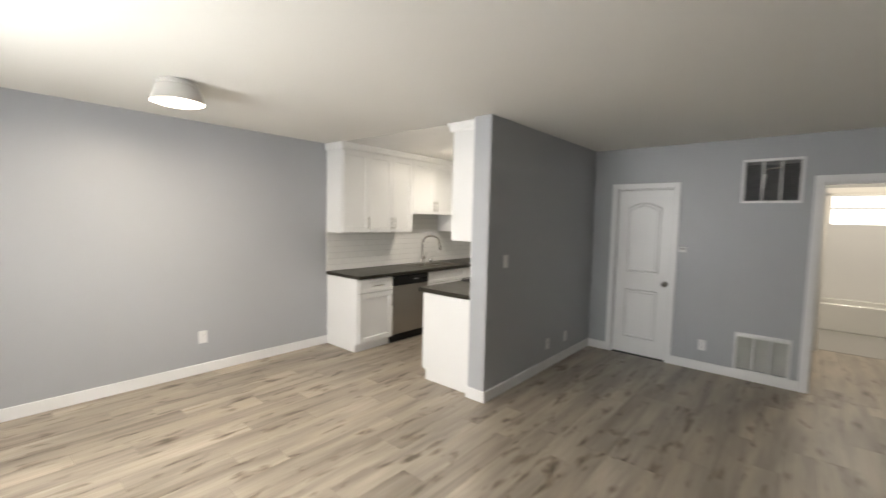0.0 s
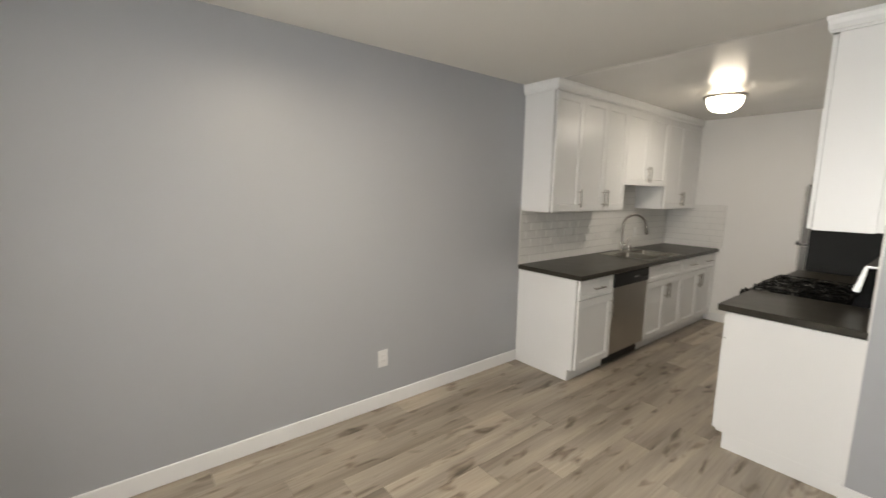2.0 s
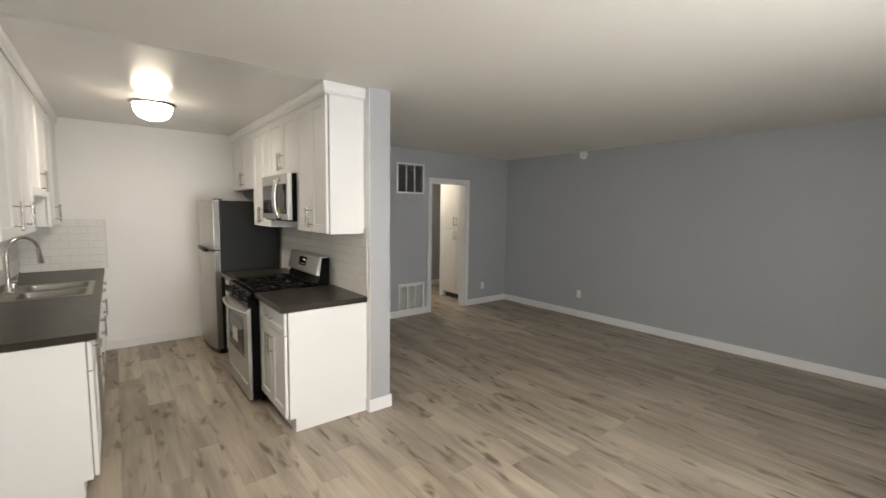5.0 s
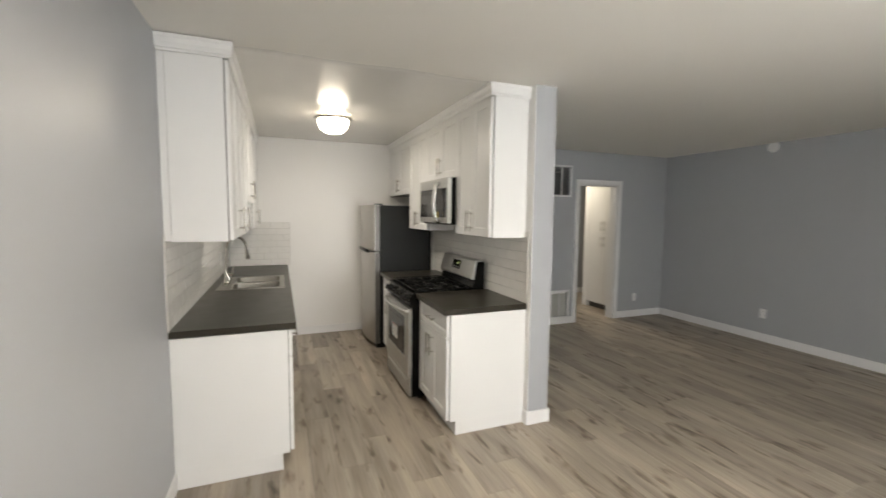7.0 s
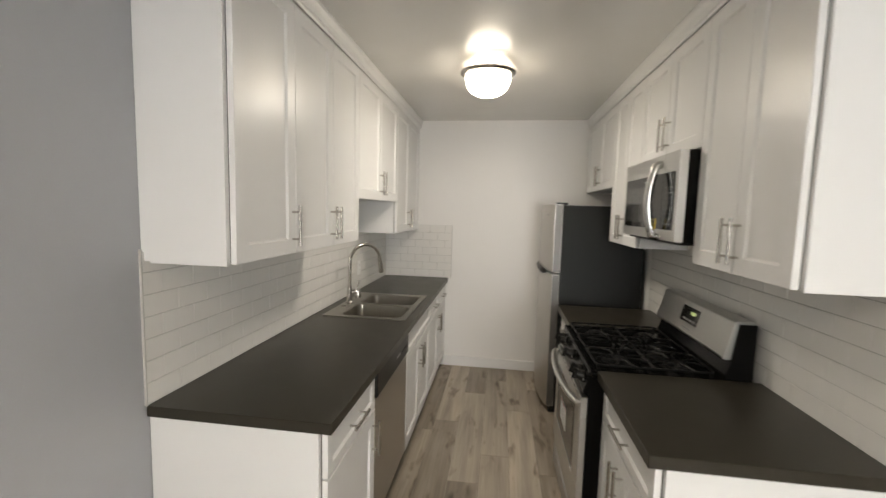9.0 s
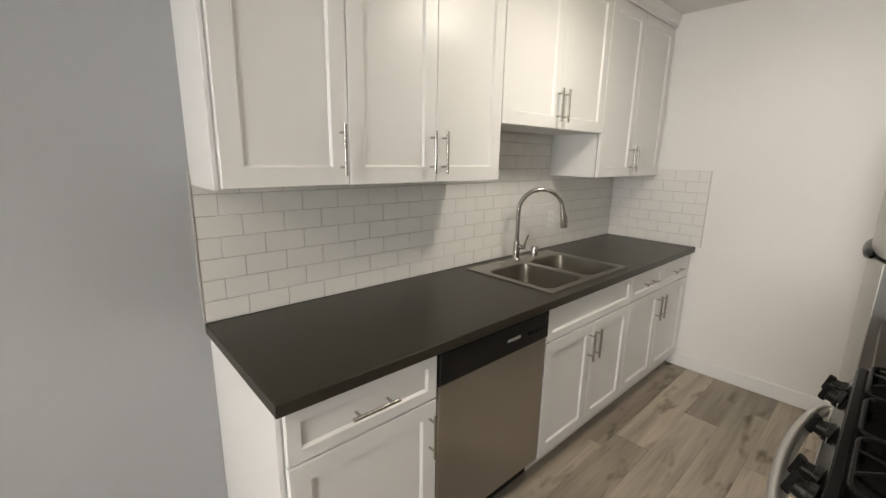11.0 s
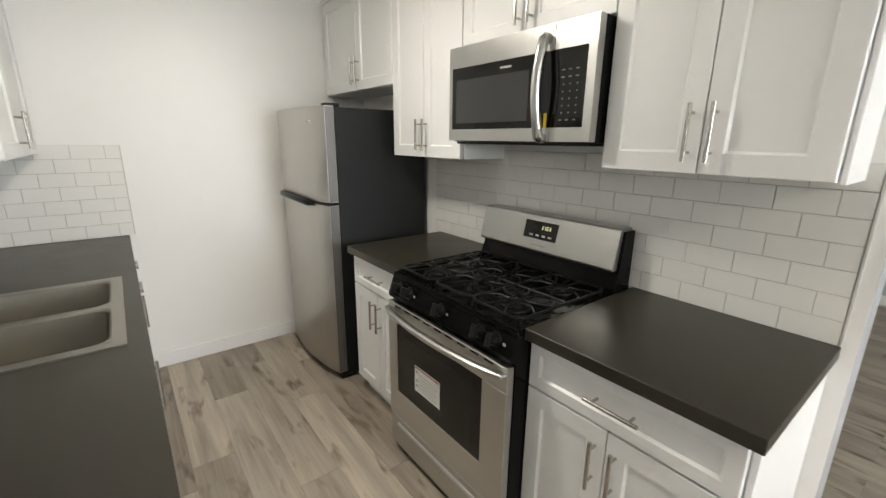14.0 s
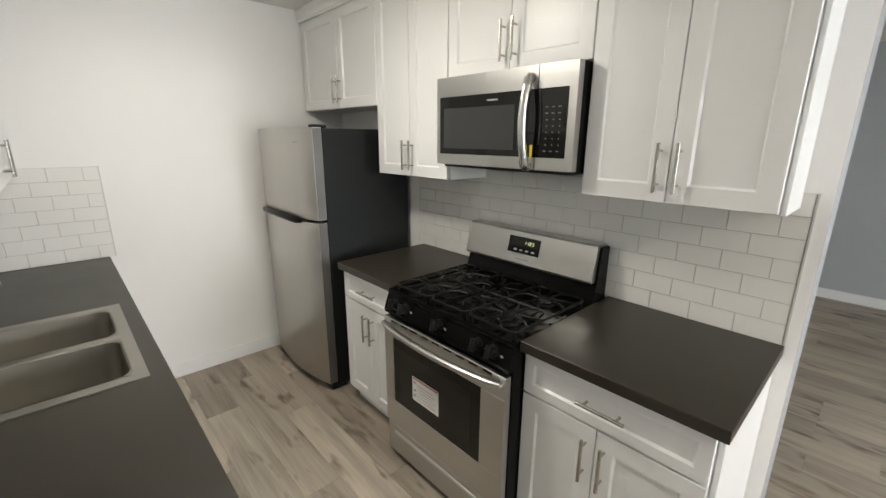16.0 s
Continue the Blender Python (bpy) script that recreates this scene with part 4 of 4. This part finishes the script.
# backguard
bm = bmesh.new()
v = [[bm.verts.new((x, y, z)) for x, z in ((-1.765, 0.90), (-1.875, 0.90), (-1.875, 0.927), (-1.852, 0.992), (-1.83, 1.152), (-1.765, 1.152))] for y in (RY0, RY1)]
for i in range(6):
    bm.faces.new((v[0][i], v[0][(i + 1) % 6], v[1][(i + 1) % 6], v[1][i]))
bm.faces.new(v[0][::-1])
bm.faces.new(v[1])
part("backguard", bm, BLACK, rg, "black enamel backguard")
bm = bmesh.new()
v = [[bm.verts.new((x, y, z)) for x, z in ((-1.80, 0.997), (-1.882, 0.997), (-1.884, 1.007), (-1.846, 1.157), (-1.838, 1.163), (-1.77, 1.163), (-1.77, 1.157))] for y in (RY0 + 0.012, RY1 + 0.002)]
for i in range(7):
    bm.faces.new((v[0][i], v[0][(i + 1) % 7], v[1][(i + 1) % 7], v[1][i]))
bm.faces.new(v[0][::-1])
bm.faces.new(v[1])
gp = part("backguard_panel", bm, STEEL, rg, "stainless console panel")


def tilted(name, y0, y1, z0, z1, lift, material, parent, label=""):
    """A thin plate lying on the slanted console."""
    bm = bmesh.new()
    f = lambda z: -1.886 + (z - 0.992) * 0.04 / 0.165
    v = [bm.verts.new(p) for p in ((f(z0) - lift, y0, z0), (f(z0) - lift, y1, z0), (f(z1) - lift, y1, z1), (f(z1) - lift, y0, z1))]
    w = [bm.verts.new((q.co.x + 0.0025, q.co.y, q.co.z)) for q in v]
    bm.faces.new(v)
    bm.faces.new(w[::-1])
    for i in range(4):
        bm.faces.new((v[i], v[(i + 1) % 4], w[(i + 1) % 4], w[i]))
    return part(name, bm, material, parent, label)


disp = tilted("clock_display", 4.137, 4.322, 1.055, 1.134, 0.002, DARK_GLASS, gp, "black clock display")
# green digits 11:03 reading from high y to low y
SEG = {"1": "bc", "0": "abcdef", "3": "abcdg"}
for i, ch in enumerate("1103"):
    yl, zc = 4.225 - i * 0.0145, 1.108
    for s in SEG[ch]:
        w, h, t = 0.008, 0.008, 0.0017
        a = {"a": (0, w, h - t, h), "g": (0, w, -t / 2, t / 2), "d": (0, w, -h, -h + t), "b": (w - t, w, 0, h), "c": (w - t, w, -h, 0), "f": (0, t, 0, h), "e": (0, t, -h, 0)}[s]
        tilted("digit_segment", yl - a[1], yl - a[0], zc + a[2], zc + a[3], 0.0042, DIGITS, disp)
for i in range(4):
    tilted("button", 4.162 + i * 0.035, 4.18 + i * 0.035, 1.067, 1.075, 0.0042, GREY_INK, disp)
tilted("badge", 4.187, 4.272, 1.024, 1.031, 0.002, GREY_INK, gp)
# burners and grates
for bx, by, r in ((-2.27, 4.002, 0.05), (-2.27, 4.437, 0.043), (-2.0, 4.002, 0.038), (-2.0, 4.437, 0.045), (-2.135, 4.22, 0.04)):
    bm = bmesh.new()
    lathe(bm, [(r + 0.016, 0.902), (r + 0.014, 0.908), (r, 0.910), (r, 0.917), (r * 0.9, 0.923), (0.008, 0.924)], (bx, by), 28)
    part("burner", bm, IRON, cook, smooth=True)
for g0, g1 in ((RY0 + 0.02, RY0 + 0.262), (RY0 + 0.268, RY1 - 0.268), (RY1 - 0.262, RY1 - 0.02)):
    bm = bmesh.new()
    x0, x1, zt = RX + 0.02, -1.90, 0.930
    ring = [(p[0], p[1], zt) for p in rounded(x0, x1, g0, g1, 0.03, 4)]
    ring.append(ring[0])
    sweep(bm, ring, 0.0052, 6)
    for fx in (x0 + 0.01, x1 - 0.01):
        for fy in (g0 + 0.012, g1 - 0.012):
            rod(bm, (fx, fy, 0.901), (fx, fy, zt), 0.007, n=6)
    gy = (g0 + g1) / 2
    hy = (g1 - g0) / 2
    sweep(bm, [((x0 + x1) / 2, g0, zt), ((x0 + x1) / 2, g1, zt)], 0.006, 6)
    for cx in ((x0 * 3 + x1) / 4, (x0 + 3 * x1) / 4) if hy > 0.115 else ((x0 + x1) / 2 - 0.08, (x0 + x1) / 2 + 0.08):
        for k in range(8):
            a = 2 * math.pi * (k + 0.5) / 8
            d = Vector((math.cos(a), math.sin(a), 0))
            far = min((x1 - x0) / 4 / max(abs(d.x), 1e-3), hy / max(abs(d.y), 1e-3))
            if far > 0.05:
                p0, p1 = Vector((cx, gy, zt)) + d * 0.032, Vector((cx, gy, zt)) + d * far
                mid = (p0 + p1) / 2 + Vector((-d.y, d.x, 0)) * 0.012 * (1 if k % 2 else -1) + Vector((0, 0, 0.006))
                sweep(bm, [p0 + Vector((0, 0, 0.003)), mid, p1], 0.0045, 6)
    part("grate", bm, IRON, cook, "cast iron burner grate", True)

# ---- microwave ----
mw = thing("microwave", (-1.95, 4.226, 1.487), "stainless over-the-range microwave with chrome handle", "microwave")
MY0, MY1, MZ0, MZ1, MX = 3.860, 4.594, 1.482, 1.872, -2.11
boxpart("body", (MX + 0.035, RW - 0.003, MY0, MY1, MZ0, MZ1), BLACK, mw, "black enamel case")
bm = bmesh.new()
box(bm, MX, MX + 0.034, 4.026, MY1, MZ1 - 0.085, MZ1)
box(bm, MX, MX + 0.034, 4.026, MY1, MZ0 + 0.004, MZ0 + 0.052)
box(bm, MX, MX + 0.034, MY1 - 0.022, MY1, MZ0 + 0.052, MZ1 - 0.085)
mdoor = part("door", bm, STEEL, mw, "brushed stainless door")
boxpart("door_glass", (MX - 0.001, MX + 0.03, 4.026, MY1 - 0.022, MZ0 + 0.052, MZ1 - 0.085), DARK_GLASS, mdoor, "black door glass")
boxpart("viewing_window", (MX - 0.0022, MX - 0.001, 4.131, MY1 - 0.05, MZ0 + 0.078, MZ1 - 0.135), GREY_GLASS, mdoor)
boxpart("badge", (MX - 0.0022, MX - 0.001, 4.221, 4.281, MZ1 - 0.115, MZ1 - 0.108), GREY_INK, mdoor)
bm = bmesh.new()
box(bm, MX, MX + 0.034, MY0, 4.023, MZ1 - 0.085, MZ1)
box(bm, MX, MX + 0.034, MY0, 4.023, MZ0 + 0.004, MZ0 + 0.052)
box(bm, MX, MX + 0.034, MY0, MY0 + 0.032, MZ0 + 0.052, MZ1 - 0.085)
mp_ = part("control_surround", bm, STEEL, mw, "brushed stainless control surround")
keys = boxpart("keypad", (MX - 0.001, MX + 0.03, MY0 + 0.032, 4.023, MZ0 + 0.052, MZ1 - 0.085), DARK_GLASS, mp_, "black glass keypad")
for r in range(8):
    for c in range(3):
        y, z = 3.919 + 0.028 * c, MZ0 + 0.075 + 0.023 * r
        boxpart("key", (MX - 0.0018, MX - 0.001, y, y + (0.012 if r in (0, 6, 7) else 0.005), z, z + 0.004), KEY_INK, keys)
bm = bmesh.new()
arc = [(MX + 0.002, 4.051, MZ0 + 0.014), (MX - 0.02, 4.051, MZ0 + 0.016)] + [(MX - 0.028 - 0.026 * math.sin(math.pi * i / 10), 4.051, MZ0 + 0.022 + 0.316 * i / 10) for i in range(11)] + [(MX - 0.02, 4.051, MZ0 + 0.344), (MX + 0.002, 4.051, MZ0 + 0.346)]
sweep(bm, arc, 0.0145, 14, 1.3)
part("handle", bm, CHROME, mdoor, "curved chrome handle", True)
boxpart("tag", (MX - 0.024, MX - 0.0225, 4.022, 4.034, MZ0 + 0.05, MZ0 + 0.10), YELLOW, mdoor, "yellow paper tag")
bm = bmesh.new()
box(bm, MX + 0.03, RW - 0.1, MY0 + 0.02, MY1 - 0.02, MZ0 - 0.010, MZ0 - 0.001, 0.002)
part("underside", bm, BLACK_PLASTIC, mw)

# ---- hall and bathroom contents ----
lc = thing("linen_cabinet", (1.75, 6.12, 0.08), "tall white linen cabinet with upper and lower doors", "cabinet")
CX0 = 1.53
boxpart("body", (CX0 + 0.02, 2.0, 5.66, 6.36, 0.09, CZ - 0.04), CAB, lc)
boxpart("toe_kick", (CX0 + 0.06, 2.0, 5.66, 6.36, 0.0, 0.09), CAB_IN, lc)
for z0, z1, hz in ((0.10, 1.25, 1.14), (1.26, 2.42, 1.39)):
    for a, b, hy in ((5.67, 6.02, 5.985), (6.023, 6.36, 6.058)):
        bm = bmesh.new()
        box(bm, CX0, CX0 + 0.019, a, b, z0, z1, 0.002)
        d = part("door", bm, CAB, lc)
        bar_pull(d, CX0, -1, hy, hz, 0.16)
tub = thing("bathtub", (1.3, 9.35, 0), "white built-in bathtub under the bathroom window", "bathtub")
bm = bmesh.new()
box(bm, 0.02, 2.58, 8.98, 9.06, 0.0, 0.42, 0.02, 3)
box(bm, 0.02, 2.58, 9.66, 9.74, 0.0, 0.42, 0.02, 3)
box(bm, 0.02, 0.14, 9.06, 9.66, 0.0, 0.42, 0.02, 3)
box(bm, 2.46, 2.58, 9.06, 9.66, 0.0, 0.42, 0.02, 3)
box(bm, 0.1, 2.5, 9.04, 9.68, 0.0, 0.08)
part("shell", bm, PORCELAIN, tub)
bw = thing("window_2", (1.25, BN + 0.05, 1.62), "frosted bathroom window above the tub", "window")
bw["kind"] = "structure"
bm = bmesh.new()
for d in ((0.78, 1.72, 1.62, 1.65), (0.78, 1.72, 2.17, 2.2), (0.78, 0.81, 1.65, 2.17), (1.69, 1.72, 1.65, 2.17), (0.81, 1.69, 1.895, 1.92)):
    box(bm, d[0], d[1], BN + 0.02, BN + 0.07, d[2], d[3])
part("window_frame", bm, TRIM, bw)
boxpart("pane", (0.81, 1.69, BN + 0.04, BN + 0.045, 1.65, 2.17), DAYGLOW, bw, "bright frosted pane")
area_lamp("hall_light", pose(1.0, 6.6, CZ - 0.06), 0.3, 0.3, 16.0, (1.0, 0.88, 0.70))
# unseen fill lamp, added to brighten the bathroom beyond the hall
area_lamp("bathroom_fill", pose(1.25, 8.5, CZ - 0.06), 0.4, 0.4, BATH_POWER, (1.0, 0.93, 0.82))

# ---- tiles ----
TW, TH, TG = 0.1515, 0.0755, 0.0020


def tile_mesh(w, h, axis):
    """One glazed tile 6 mm proud with softened edges, its corner at the origin."""
    bm = bmesh.new()
    box(bm, 0, 0.006, 0, w, 0, h, 0.0012)
    if axis == "-x":
        bmesh.ops.transform(bm, matrix=Matrix.Scale(-1, 4, (1, 0, 0)), verts=bm.verts)
    if axis == "-y":
        bmesh.ops.transform(bm, matrix=Matrix(((0, 1, 0, 0), (-1, 0, 0, 0), (0, 0, 1, 0), (0, 0, 0, 1))), verts=bm.verts)
    return mesh_of("tile", bm, TILE)


def tiled(name, axis, fixed, a0, a1, z0, rows_at, label):
    """A splash of running bond: rows_at gives (a0, a1) stretches for each row upwards."""
    back = 0.002
    if axis == "-y":
        dims = [(s0, s1, fixed - back, fixed, z0 + r * TH, z0 + (r + 1) * TH) for r, row in enumerate(rows_at) for s0, s1 in row]
    elif axis == "+x":
        dims = [(fixed, fixed + back, s0, s1, z0 + r * TH, z0 + (r + 1) * TH) for r, row in enumerate(rows_at) for s0, s1 in row]
    else:
        dims = [(fixed - back, fixed, s0, s1, z0 + r * TH, z0 + (r + 1) * TH) for r, row in enumerate(rows_at) for s0, s1 in row]
    wall = structure(name, dims, GROUT, label, "backsplash")
    cache = {}
    for r, row in enumerate(rows_at):
        for s0, s1 in row:
            k0 = s0 - (TW / 2 if r % 2 else 0)
            a = k0
            while a < s1 - 0.004:
                p, q = max(a, s0), min(a + TW, s1)
                a += TW
                w = round(q - p - TG, 3)
                if w < 0.008:
                    continue
                if w not in cache:
                    cache[w] = tile_mesh(w, TH - TG, axis)
                t = new("tile", cache[w])
                z = z0 + r * TH + TG / 2
                t.parent = wall
                t.location = (p + TG / 2, fixed - 0.0005, z) if axis == "-y" else (fixed + (0.0005 if axis == "+x" else -0.0005), p + TG / 2, z)
                t.rotation_euler = (0, random.uniform(-0.004, 0.004), random.uniform(-0.004, 0.004))


Z0 = 0.911
west_rows = [[(3.20, KY - 0.002)] for _ in range(7)] + [[(4.368, 5.262)] for _ in range(3)]
tiled("backsplash_west", "+x", WX, 3.2, 6.1, Z0, west_rows, "white glazed subway tile splash behind the sink")
tiled("backsplash_end", "-y", KY, WX, -3.31, Z0, [[(WX + 0.009, -3.315)] for _ in range(7)], "white glazed subway tile return on the end wall")
tiled("backsplash_east", "-x", PX0 - 0.004, 3.2, 5.25, Z0, [[(3.205, 5.19)] for _ in range(7)], "white glazed subway tile splash behind the range")
structure("trim_splash_edges", [(WX, WX + 0.009, 3.194, 3.199, Z0, Z0 + 7 * TH + 0.003), (PX0 - 0.013, PX0 - 0.004, 3.198, 3.204, Z0, Z0 + 7 * TH + 0.003), (-3.315, -3.311, KY - 0.009, KY, Z0, Z0 + 7 * TH + 0.003)], EDGE_TRIM, "thin metal edge trim round the tile splash", "trim")

# ---- floor planks ----
PW, PL = 0.182, 1.22
plank_cache = {}


def plank(x0, x1, y0, y1):
    key = (round(x1 - x0, 3), round(y1 - y0, 3))
    if key not in plank_cache:
        bm = bmesh.new()
        box(bm, 0.0004, key[0] - 0.0004, 0.0005, key[1] - 0.0005, -0.006, 0.0)
        top = [e for e in bm.edges if all(v.co.z > -0.001 for v in e.verts)]
        bmesh.ops.bevel(bm, geom=top, offset=0.0008, segments=1, affect="EDGES")
        plank_cache[key] = mesh_of("plank", bm, FLOOR)
    p = new("plank", plank_cache[key])
    p.parent = floor
    p.location = (x0, y0, 0)


def lay(x0, x1, y0, y1):
    x = x0
    while x < x1 - 0.01:
        xe = min(x + PW, x1)
        y = y0 - random.choice((0.15, 0.4, 0.55, 0.8, 0.95, 1.1))
        while y < y1 - 0.01:
            a, b = max(y, y0), min(y + PL, y1)
            if b - a > 0.03:
                plank(x, xe, a, b)
            y += PL
        x = xe


lay(WX, PX0, SY, KY)
lay(PX0, EX, SY, NY)
lay(0.54, 2.3, NY, HN + 0.1)
